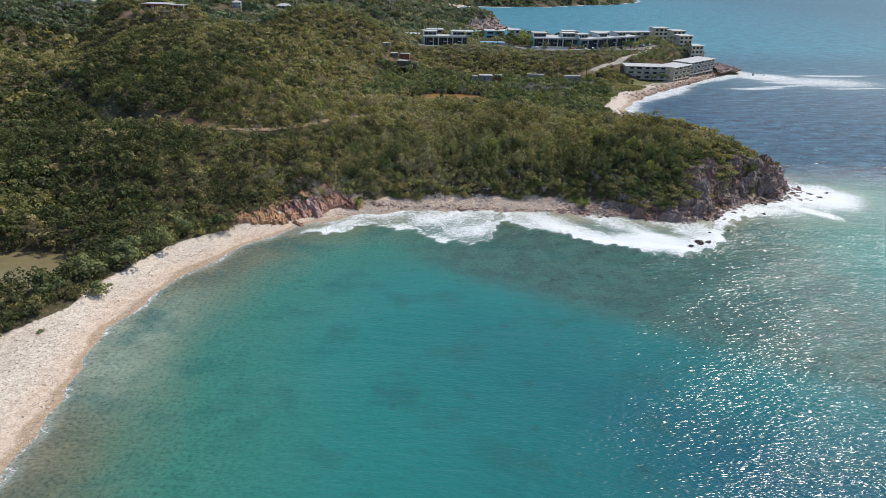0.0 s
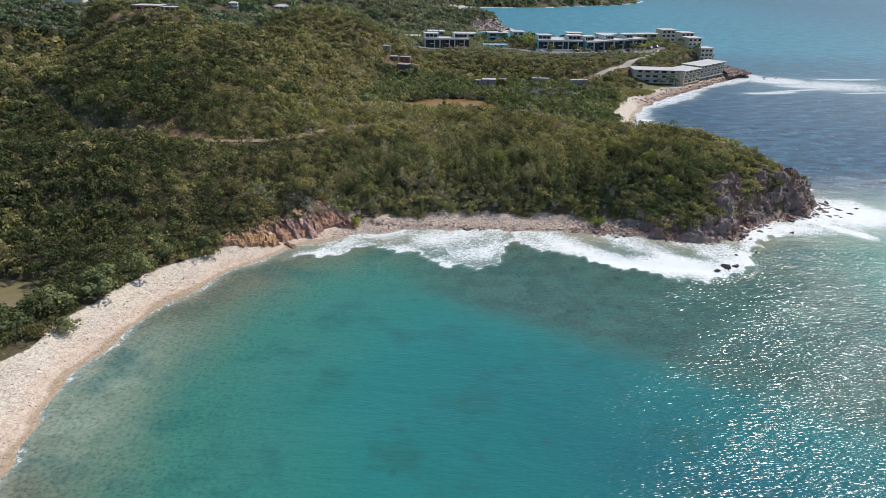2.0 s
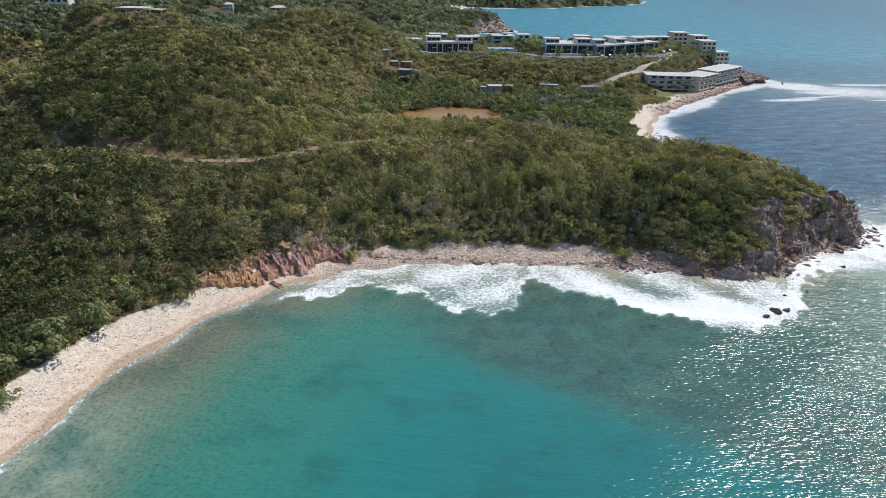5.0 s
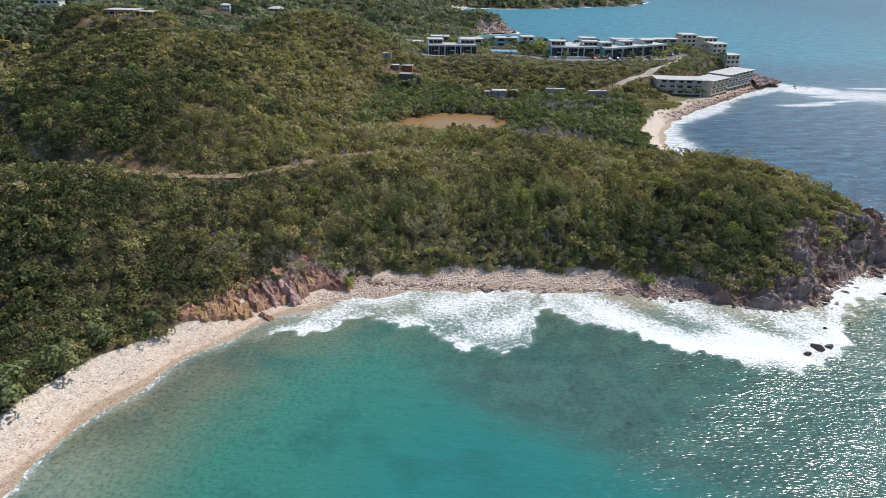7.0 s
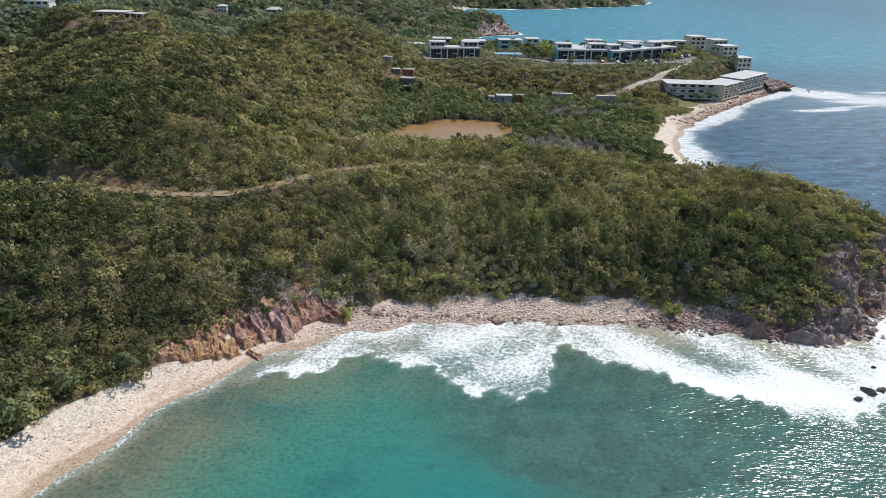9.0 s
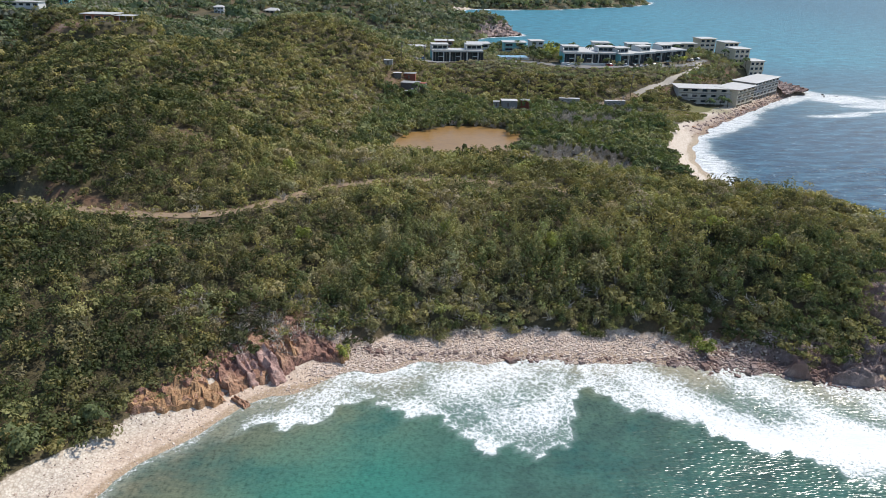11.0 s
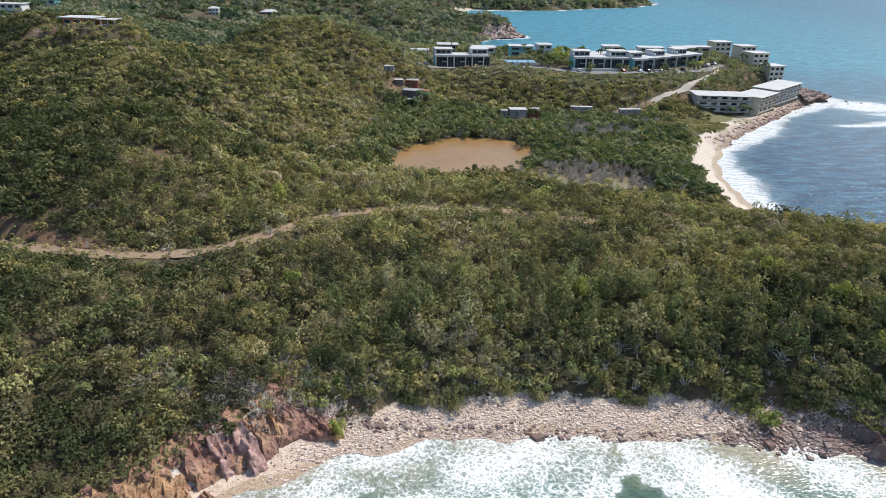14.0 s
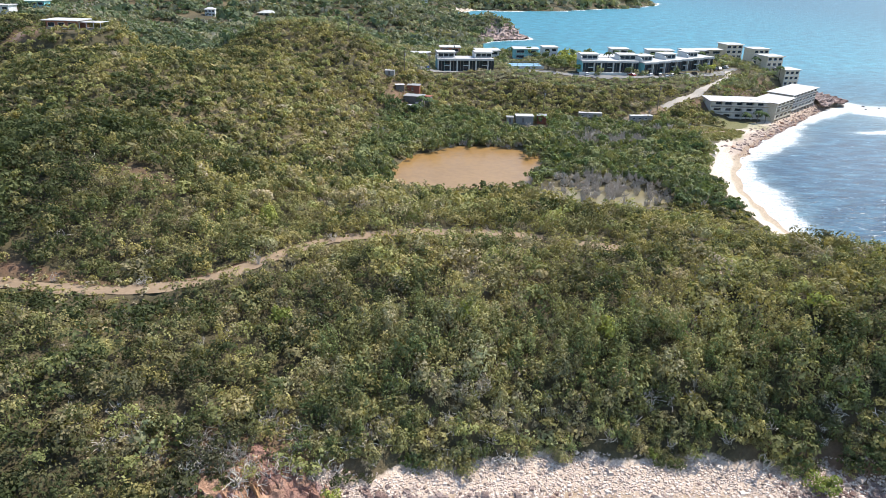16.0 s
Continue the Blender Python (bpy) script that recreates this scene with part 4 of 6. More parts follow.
def opening(parent, x, z, w, h, y=0.0, frame_mat=None, fan=1):
    """A window set into a wall that faces -y: frame, sill and dark panes."""
    fb = bmesh.new()
    t = 0.09
    for a in ((x, x + t, z, z + h), (x + w - t, x + w, z, z + h), (x + t, x + w - t, z + h - t, z + h), (x + t, x + w - t, z, z + t)):
        box(a[0], a[1], y - 0.10, y + 0.06, a[2], a[3], fb)
    win = part("window", fb, frame_mat or WHITE, parent)
    pw = (w - 2 * t) / fan
    for i in range(fan):
        part("pane", box(x + t + i * pw + 0.02, x + t + (i + 1) * pw - 0.02, y - 0.03, y + 0.02, z + t, z + h - t), GLASS, win)
    part("sill", box(x - 0.1, x + w + 0.1, y - 0.25, y - 0.1, z - 0.1, z), frame_mat or WHITE, win)
    return win


def hotel_row(name, m, n, wide, label, teal=(), lofts=(0, 2), stagger=0.0):
    """Row of two-storey glazed units with tilted white roofs and set-back lofts."""
    h = thing(name, m, label, "hotel", "hotel rows")
    for i in range(n):
        x, y = i * wide, i * stagger
        wall = part("wall", box(x, x + wide - 0.02, y + 0.9, y + 11 + (stagger > 0) * 2, -3, 6.2), TEAL, h)
        part("fin", box(x, x + 0.45, y - 1.0, y + 0.9, -3, 6.3, bevel=0.03), TEAL if i in teal else WHITE, h, "end fin of the unit")
        roof = box(x - 0.3, x + wide - 0.55, y - 1.5, y + 11.3, 6.2, 6.75, bevel=0.04)
        for q in ((x - 0.3, y - 1.5),):
            box(q[0], x + wide - 0.55, q[1] - 0.02, q[1] + 0.7, 5.7, 6.9, roof, slope=0.35)
        part("roof", roof, ROOFWHITE, h)
        part("slab", box(x + 0.5 + (wide - 0.5) / 3, x + 0.3 + 2 * (wide - 0.5) / 3, y - 0.6, y + 0.9, 2.85, 3.1), WHITE, h, "balcony slab")
        bw = (wide - 0.5) / 3
        for k in (0, 2):
            for half in range(2):
                win = opening(h, x + 0.5 + k * bw + half * bw * 0.5, 0.1, bw * 0.5 - 0.03, 5.55, y + 0.15, DARKWALL)
            part("post", box(x + 0.4 + k * bw, x + 0.62 + k * bw, y - 0.7, y + 0.2, -3, 6.2), WHITE, h)
        for z, hh in ((0.15, 2.6), (3.15, 2.5)):
            opening(h, x + 0.55 + bw, z, bw - 0.15, hh, y + 0.85, TEAL)
        part("post", box(x + 0.45 + 2 * bw - 0.3, x + 0.45 + 2 * bw - 0.08, y - 0.7, y + 0.9, -3, 6.2), WHITE, h)
        part("plinth", box(x + 0.45, x + wide - 0.05, y + 0.05, y + 0.9, -3, 0.1), WHITE, h)
        rail = bmesh.new()
        for k in range(6):
            xx = x + 0.6 + bw + k * (bw - 0.5) / 5
            box(xx, xx + 0.05, y - 0.55, y - 0.5, 3.1, 4.05, rail)
        box(x + 0.55 + bw, x + 0.25 + 2 * bw, y - 0.57, y - 0.48, 4.05, 4.12, rail)
        part("railing", rail, DARKWALL, h)
        if i in lofts:
            loft = part("loft", box(x + 0.2, x + wide * 0.95, y + 4.2, y + 10.5, 6.75, 9.3), WHITE, h, "set-back upper storey")
            part("loft_wall", box(x - 0.1, x + 0.5, y + 1.5, y + 10.8, 6.75, 9.9, slope=1.6), WHITE, h)
            part("loft_roof", box(x - 0.1, x + wide, y + 3.0, y + 11.0, 9.3, 9.85, slope=0.2, bevel=0.04), ROOFWHITE, h)
            for k in range(3):
                opening(h, x + 0.9 + k * (wide - 1.8) / 3, 7.1, (wide - 2.2) / 3, 1.8, y + 4.15)
    return h


hotel_row("hotel_row", pose(-17, 487, 17.6, 0, 0, 7), 3, 10.3, "white two-storey hotel row with dark glazing and tilted roofs")
hotel_row("hotel_row", pose(61.5, 492, 17.6, 0, 0, 4), 3, 10.6, "white hotel row with dark glazing above the asphalt road", teal=(0,))
hotel_row("hotel_row", pose(95, 492, 17.2, 0, 0, 24), 6, 10.0, "teal and white stepped hotel row beside parked cars", teal=(0, 2, 3, 4), lofts=(0, 2, 4), stagger=2.0)


def villa(name, m, w, d, storeys, wall_mat, label, roof_mat=None, category="house", overhang=0.8, bays=3, pitched=False, terrace=False):
    h = thing(name, m, label, category)
    H = storeys * 3.0
    part("wall", box(0, w, 0, d, -2, H), wall_mat, h)
    if pitched:
        rb = bmesh.new()
        o = overhang
        low = [rb.verts.new(p) for p in ((-o, -o, H), (w + o, -o, H), (w + o, d + o, H), (-o, d + o, H))]
        top = [rb.verts.new(p) for p in ((w * 0.3, d / 2, H + d * 0.22), (w * 0.7, d / 2, H + d * 0.22))]
        for q in ((low[0], low[1], top[1], top[0]), (low[1], low[2], top[1]), (low[2], low[3], top[0], top[1]), (low[3], low[0], top[0])):
            rb.faces.new(q)
        rb.faces.new(low[::-1])
        part("roof", rb, roof_mat or ROOFWHITE, h)
    else:
        part("roof", box(-overhang, w + overhang, -overhang * 1.4, d + overhang, H, H + 0.45, slope=0.15, bevel=0.05), roof_mat or ROOFWHITE, h)
    bw = w / bays
    for s in range(storeys):
        for k in range(bays):
            opening(h, k * bw + bw * 0.16, s * 3.0 + 0.75, bw * 0.66, 1.6, -0.02, fan=2)
        part("floor_band", box(-0.06, w + 0.06, -0.08, 0, s * 3.0 - 0.12, s * 3.0 + 0.12), WHITE, h)
    if terrace:
        part("terrace", box(w, w + terrace, 0.5, d, -1.5, 0.1, bevel=0.05), CONCRETE, h)
        part("awning", box(w + 0.2, w + terrace, 0.2, d - 1, 2.55, 2.75, slope=0.1), ROOFWHITE, h)
        for k in range(4):
            part("post", box(w + 0.6 + k * (terrace - 1) / 3, w + 0.8 + k * (terrace - 1) / 3, 0.4, 0.6, 0.1, 2.55), WHITE, h)
    return h


# back rows of the hotel
for x, y, w, d, st, wm, rz in ((-16, 548, 12, 9, 2, REDWALL, 4), (6, 535, 14, 10, 2, WHITE, 6), (30, 548, 15, 10, 2, TEAL, 2), (50, 560, 9, 9, 2, WHITE, 8),
                               (93, 560, 11, 8, 2, WHITE, 0), (116, 556, 16, 8, 2, WHITE, 4), (140, 560, 14, 8, 2, GREYWALL, 8), (152, 565, 15, 7, 2, CREAM, 10), (-34, 540, 11, 8, 1, WHITE, 0)):
    villa("hotel_house", pose(x, y, 17.3, 0, 0, rz), w, d, st, wm, "white flat-roofed hotel house behind the front rows", category="house", bays=2)
villa("restaurant", pose(72, 540, 17.2, 0, 0, 4), 30, 14, 1, TEAL, "long low hotel pavilion with broad white roofs", category="pavilion", bays=6, overhang=1.6)


def shore_wing(h, m, length, storeys, wall_mat, gable_mat, open_ground):
    """A wing of the shore apartment block, as parts laid by m under the building h."""
    made = []
    H = storeys * 2.95

    def lay(name, bm, mat, parent=h, label=""):
        bm.transform(m)
        return part(name, bm, mat, parent, label)

    lay("wall", box(0, length, 1.5, 12, 0.6, H), wall_mat)
    lay("gable", box(-0.35, 0, -0.2, 12.2, -2, H, bevel=0.03), gable_mat)
    lay("gable", box(length, length + 0.35, -0.2, 12.2, -2, H, bevel=0.03), gable_mat)
    lay("roof", box(-1.2, length + 1.2, -1.3, 13.2, H + 0.12, H + 0.46, slope=0.25, bevel=0.05), ROOFWHITE)
    lay("fascia", box(-1.1, length + 1.1, -1.15, 13.0, H, H + 0.12), BROWNROOF)
    n = max(3, round(length / 5.2))
    bw = length / n
    for s in range(storeys):
        z = s * 2.95
        lay("slab", box(0, length, -0.1, 1.5, z + (0.6 if s == 0 else 0) - 0.14, z + (0.6 if s == 0 else 0) + 0.14), wall_mat)
        for k in range(n):
            x = k * bw
            if s == 0 and open_ground:
                lay("pillar", box(x, x + 0.5, 0, 0.5, -2.5, 0.5), wall_mat)
            lay("pier", box(x, x + bw * (0.30 if (k + s) % 2 else 0.42), -0.05, 1.5, z + 0.7, z + 2.8), wall_mat)
            x0 = x + bw * (0.30 if (k + s) % 2 else 0.42)
            lay("parapet", box(x0, x + bw, -0.08, 0.1, z + 0.74, z + 1.36, bevel=0.02), wall_mat)
            fb = box(x0 + 0.1, x + bw - 0.1, 1.3, 1.48, z + 0.8, z + 2.7)
            fr = lay("window", fb, BROWNROOF)
            lay("pane", box(x0 + 0.25, x + bw - 0.25, 1.22, 1.32, z + 0.9, z + 2.6), GLASS, fr)
        lay("lintel", box(0, length, -0.06, 1.5, z + 2.58, z + 2.82 if s < storeys - 1 else H), wall_mat)


shore_block = thing("apartment_block", pose(0, 0, 0), "weathered pale three-storey apartment block at the beach edge", "building")
shore_wing(shore_block, pose(120.5, 453.5, 2.0, 0, 0, -3), 31, 3, GREYWALL, GREYWALL, True)
shore_wing(shore_block, pose(151.5, 450, 2.0, 0, 0, 46), 23, 3, CREAM, CREAM, True)
shore_wing(shore_block, pose(168.5, 469.5, 2.9, 0, 0, 46), 38, 3, GREYWALL, GREYWALL, True)

for x, y, w, d, z, st in ((172, 574, 12, 10, 14, 4), (179, 548, 10.5, 10, 14.2, 4), (176.5, 523, 10.5, 10, 12.8, 4), (182.5, 511, 9.5, 10, 6.9, 4)):
    villa("cliff_apartments", pose(x, y, z, 0, 0, 12), w, d, st, CREAM, "cream apartment block stepping down the rocky point", category="building", bays=3)


# houses on the hills
villa("hill_house", pose(-175, 402, ground_z(-168, 400) + 0.2, 0, 0, -4), 13, 8, 1, REDWALL, "low brick-red house with a white flat roof on the crest", bays=3, terrace=10, overhang=1.2)
villa("far_house", pose(-236, 762, ground_z(-231, 759), 0, 0, 10), 9, 8, 2, WHITE, "white two-storey house with a hipped roof on the far hill", pitched=True, bays=3)
villa("far_house", pose(-236, 704, ground_z(-231, 702), 0, 0, -6), 10, 6, 1, REDWALL, "small pink house with a pale roof in the valley", pitched=True, bays=3)
villa("far_house", pose(-197, 803, ground_z(-190, 800) - 0.5, 0, 0, 0), 14, 11, 1, WHITE, "white-roofed house half hidden by trees", pitched=True, bays=3, overhang=2)
villa("far_house", pose(-294, 533, ground_z(-284, 535) + 0.6, 0, 0, 5), 21, 10, 1, WHITE, "white bungalow on the upper slope", bays=5)
villa("far_house", pose(-291, 571, ground_z(-282, 572) + 0.6, 0, 0, 5), 18, 9, 1, TEAL, "pale teal bungalow with a white roof among hillside scrub", bays=4)
for x, y in ((-120, 1180), (-60, 1235), (-95, 1300), (-180, 1120)):
    villa("far_house", pose(x, y, ground_z(x, y) + 1, 0, 0, 8), 15, 9, 1, WHITE, "distant white house on the wooded coast", bays=3)


# ---- sheds, trailers, poles ----
def shed(m, w, d, h, mat, roof_mat, label, slope=0.35):
    s = thing("shed", m, label, "shed")
    part("wall", box(0, w, 0, d, -2.5, h), mat, s)
    part("roof", box(-0.25, w + 0.25, -0.4, d + 0.3, h, h + 0.14, slope=0, bevel=0.02), roof_mat, s)
    rib = bmesh.new()
    for k in range(int(w / 0.5)):
        box(k * 0.5, k * 0.5 + 0.08, -0.05, 0, 0, h, rib)
    part("rib", rib, mat, s, "upright ribs of the sheeting")
    part("door", box(w * 0.35, w * 0.35 + 0.95, -0.09, -0.05, 0, min(2.0, h - 0.1)), DARKWALL, s)


shed(pose(16.6, 428, 3.4), 3.0, 3, 2.4, TIN, TIN, "small pale sheet-metal shed in the scrub")
shed(pose(21, 428.5, 3.4, 0, 0, 2), 8.0, 5, 2.9, TIN, ROOFWHITE, "pale corrugated shed with a white roof")
shed(pose(31, 431, 3.5, 0, 0, -8), 4.2, 4, 2.8, RUST, TIN, "small rusty red shed with a tin roof")
shed(pose(-42, 450, ground_z(-40, 450) + 0.4), 4.5, 4, 2.3, TIN, ROOFWHITE, "small white hut on the slope")
shed(pose(-31, 446, ground_z(-28, 446) + 0.6, 0, 0, -6), 6.0, 5, 2.8, RUST, TIN, "ramshackle red-roofed hut on the bank")
shed(pose(-32, 434, ground_z(-28, 434) + 0.6, 0, 0, -12), 9.0, 6, 2.9, DARKWALL, TIN, "ramshackle board house with a patched tin roof")
shed(pose(-30, 424, ground_z(-27, 424) + 0.5, 0, 0, 6), 6.5, 4, 2.2, DARKWALL, ROOFWHITE, "low lean-to under the board house")


shed(pose(-36, 441, ground_z(-35, 441) + 0.5, 0, 0, 14), 4.0, 3, 2.2, DARKWALL, ROOFWHITE, "patched lean-to with a pale sheet roof")
shed(pose(-24, 440, ground_z(-23, 440) + 0.4, 0, 0, -20), 4.5, 3.5, 2.3, TIN, RUST, "small hut with a rusty red roof")
shed(pose(-26, 430, ground_z(-25, 430) + 0.4, 0, 0, 10), 3.5, 3, 2.0, WHITE, TIN, "small white store hut below the board house")


def trailer(m, w, label):
    t = thing("trailer", m, label, "trailer", "trailers by the scrub")
    part("body", box(0, w, 0, 2.6, 0.8, 3.4, bevel=0.12), TIN, t)
    part("roof", box(-0.1, w + 0.1, -0.15, 2.75, 3.4, 3.52), ROOFWHITE, t)
    part("skirt", box(0.2, w - 0.2, 0.2, 2.4, -0.6, 0.8), DARKWALL, t)
    for k in range(3):
        opening(t, 1.0 + k * (w - 2) / 3, 1.7, 1.3, 0.9, -0.02)


trailer(pose(53, 443, 2.2, 0, 0, -3), 11, "pale weathered trailer with a white roof in the thicket")
trailer(pose(77, 438, 2.2, 0, 0, 8), 11, "grey weathered trailer at the edge of the grass")


def pole(x, y, h, label="wooden power pole with a crossarm above the scrub"):
    z = ground_z(x, y)
    p = thing("power_pole", pose(x, y, z), label, "power pole", "power poles")
    part("shaft", tube([(0, 0, -1), (0, 0, h / 2), (0, 0, h)], 0.22, 0.14), WOODPOLE, p)
    part("crossarm", box(-1.1, 1.1, -0.08, 0.08, h - 0.9, h - 0.7), WOODPOLE, p)
    for k in (-0.9, 0.0, 0.9):
        part("insulator", tube([(k, 0, h - 0.7), (k, 0, h - 0.4)], 0.07, 0.05), TIN, p)
    part("transformer", tube([(0.3, -0.35, h - 2.6), (0.3, -0.35, h - 1.5)], 0.3, 0.3, 8), TIN, p)
    return Vector((x, y, z + h - 0.4))


tops = [pole(-62, 470, 11), pole(-33, 458, 12), pole(-21, 476, 10), pole(36, 447, 12), pole(93.5, 452, 13), pole(-8, 520, 12)]
for a, b in ((0, 1), (1, 2), (2, 5), (2, 3), (3, 4)):
    for k in (-0.9, 0.9):
        pa, pb = tops[a] + Vector((k, 0, 0)), tops[b] + Vector((k, 0, 0))
        pts = [pa.lerp(pb, i / 12) - Vector((0, 0, 4 * 0.03 * (pa - pb).length * (i / 12) * (1 - i / 12))) for i in range(13)]
        w = part("power_line", tube(pts, 0.035, 0.035, 3), RUBBER, None)
        tagged(w, "thin sagging power line between poles", "cable", "power lines")

# tennis court
court = thing("tennis_court", pose(22, 505, 18.3, 0, 0, 4), "fenced blue court between the hotel rows", "court")
part("surface", box(0, 21, 0, 15, -0.6, 0.05), COURT, court)
for k in range(8):
    part("fence_post", tube([(k * 3, -0.1, -1), (k * 3, -0.1, 3)], 0.07, 0.07, 5), TIN, court)
part("rail", box(0, 21, -0.14, -0.06, 2.9, 3.0), TIN, court)
part("rail", box(0, 21, -0.14, -0.06, 1.4, 1.48), TIN, court)
part("low_wall", box(0, 21, -0.3, 0, -1, 0.6), WHITE, court)
wall = part("retaining_wall", box(0, 32, 0, 0.5, -1.5, 1.1, bevel=0.03), WHITE, None)
wall.matrix_basis = pose(60, 487.5, 17.6, 0, 0, 2)
tagged(wall, "low white wall along the road before the hotel", "wall", kind="structure")


# ---- cars ----
CARPAINT = []
for nm, c in (("white_car_paint", (0.7, 0.7, 0.7)), ("black_car_paint", (0.02, 0.02, 0.022)), ("silver_car_paint", (0.42, 0.43, 0.44)), ("red_car_paint", (0.35, 0.03, 0.025)), ("blue_car_paint", (0.05, 0.10, 0.22))):
    CARPAINT.append(plain(nm, c, 0.25, 0.1, 0.8, 0.1, 0.0, 0.6))


def car(m, paint, label):
    c = thing("car", m, label, "car", "parked cars")
    b = bmesh.new()
    prof = [(-2.2, 0.35), (2.2, 0.35), (2.25, 0.75), (1.3, 0.98), (-1.9, 1.02), (-2.25, 0.85)]
    for pr, y, nm, mt in ((prof, 0.88, "body", paint), ([(-1.85, 1.0), (1.15, 0.97), (0.45, 1.48), (-1.35, 1.5)], 0.76, "cabin", GLASS), ([(-1.3, 1.49), (0.42, 1.47), (0.35, 1.54), (-1.2, 1.56)], 0.72, "roof", paint)):
        b = bmesh.new()
        l, r = [b.verts.new((x, -y, z)) for x, z in pr], [b.verts.new((x, y, z)) for x, z in pr]
        b.faces.new(l), b.faces.new(r[::-1])
        for i in range(len(pr)):
            j = (i + 1) % len(pr)
            b.faces.new((l[i], r[i], r[j], l[j]))
        part(nm, b, mt, c)
    for x in (-1.4, 1.4):
        for y in (-0.8, 0.8):
            part("wheel", tube([(x, y - 0.1, 0.33), (x, y + 0.1, 0.33)], 0.33, 0.33, 10), RUBBER, c)


car_spots = [(98, 488.5), (103, 490), (108, 492), (112, 494), (117, 497), (122, 500), (127, 503), (88, 486.5), (64, 488.5), (150, 527), (155, 530), (147, 524), (-22, 481)]
for i, (x, y) in enumerate(car_spots):
    car(pose(x, y - 1.2, max(ground_z(x, y - 1.2) + 0.12, 16.5), 0, 0, 100 + 14 * math.sin(i * 2.1)), CARPAINT[(0, 1, 2, 0, 1, 2, 1, 3, 0, 0, 2, 1, 4)[i]],
        ("white", "black", "silver", "white", "black", "silver", "black", "red", "white", "white", "silver", "black", "blue")[i] + " car parked beside the hotel road")


# ---- rocks ----
def fbm(p, scale, octaves=4):
    return noise.fractal(Vector(p) * scale, 1.0, 2.1, octaves)


def crag(name, xs, ys, inside, material, amp, lift, label, push=0.0, dip=(0.28, 0.12, 0.5), edge=None, smooth=False):
    """A craggy rock face laid over the slope."""
    x, y, f = sheet(xs, ys)
    d = coast_distance(x, y)
    z = np.maximum(height(x, y, d), -1.0)
    keep = inside(x, y, d)
    v = []
    weight = edge(x, y, d) if edge else np.ones(len(x))
    for a, b, c, k, wt in zip(x, y, z, keep, weight):
        if not k:
            v.append((a, b, c))
            continue
        big = abs(fbm((a, b, c * 1.6), 0.11, 3))
        r = fbm((a + 40, b, c), 0.55, 5)
        fine = 0.6 - 1.6 * abs(fbm((a * 0.8 + b * 0.6, b, c * 0.6 + 70), 0.33, 4))
        bed = (a * dip[0] + b * dip[1] + c * dip[2]) + 0.9 * r + 1.5 * big
        saw = bed - math.floor(bed)
        bed2 = bed * 2.7 + 3.0 * fbm((a, b, c + 20), 0.3, 3)
        saw2 = bed2 - math.floor(bed2)
        dz = amp * (0.55 * (big - 0.3) + 0.30 * (saw - 0.5) + 0.14 * (saw2 - 0.5) + 0.15 * fine + 0.22 * r) + lift
        v.append((a + wt * push * (r + fine * 0.5), b + wt * push * (fbm((a, b + 90, c), 0.4, 3) - 0.4 * fine), c + wt * dz - 0.3 * (1 - wt)))
    used = keep[f].all(1)
    f = f[used]
    ids = np.unique(f)
    remap = np.zeros(len(x), int)
    remap[ids] = np.arange(len(ids))
    ob = new(name, mesh_np(name, np.array(v)[ids], remap[f], material, smooth))
    return tagged(ob, label, "cliff", kind="structure")


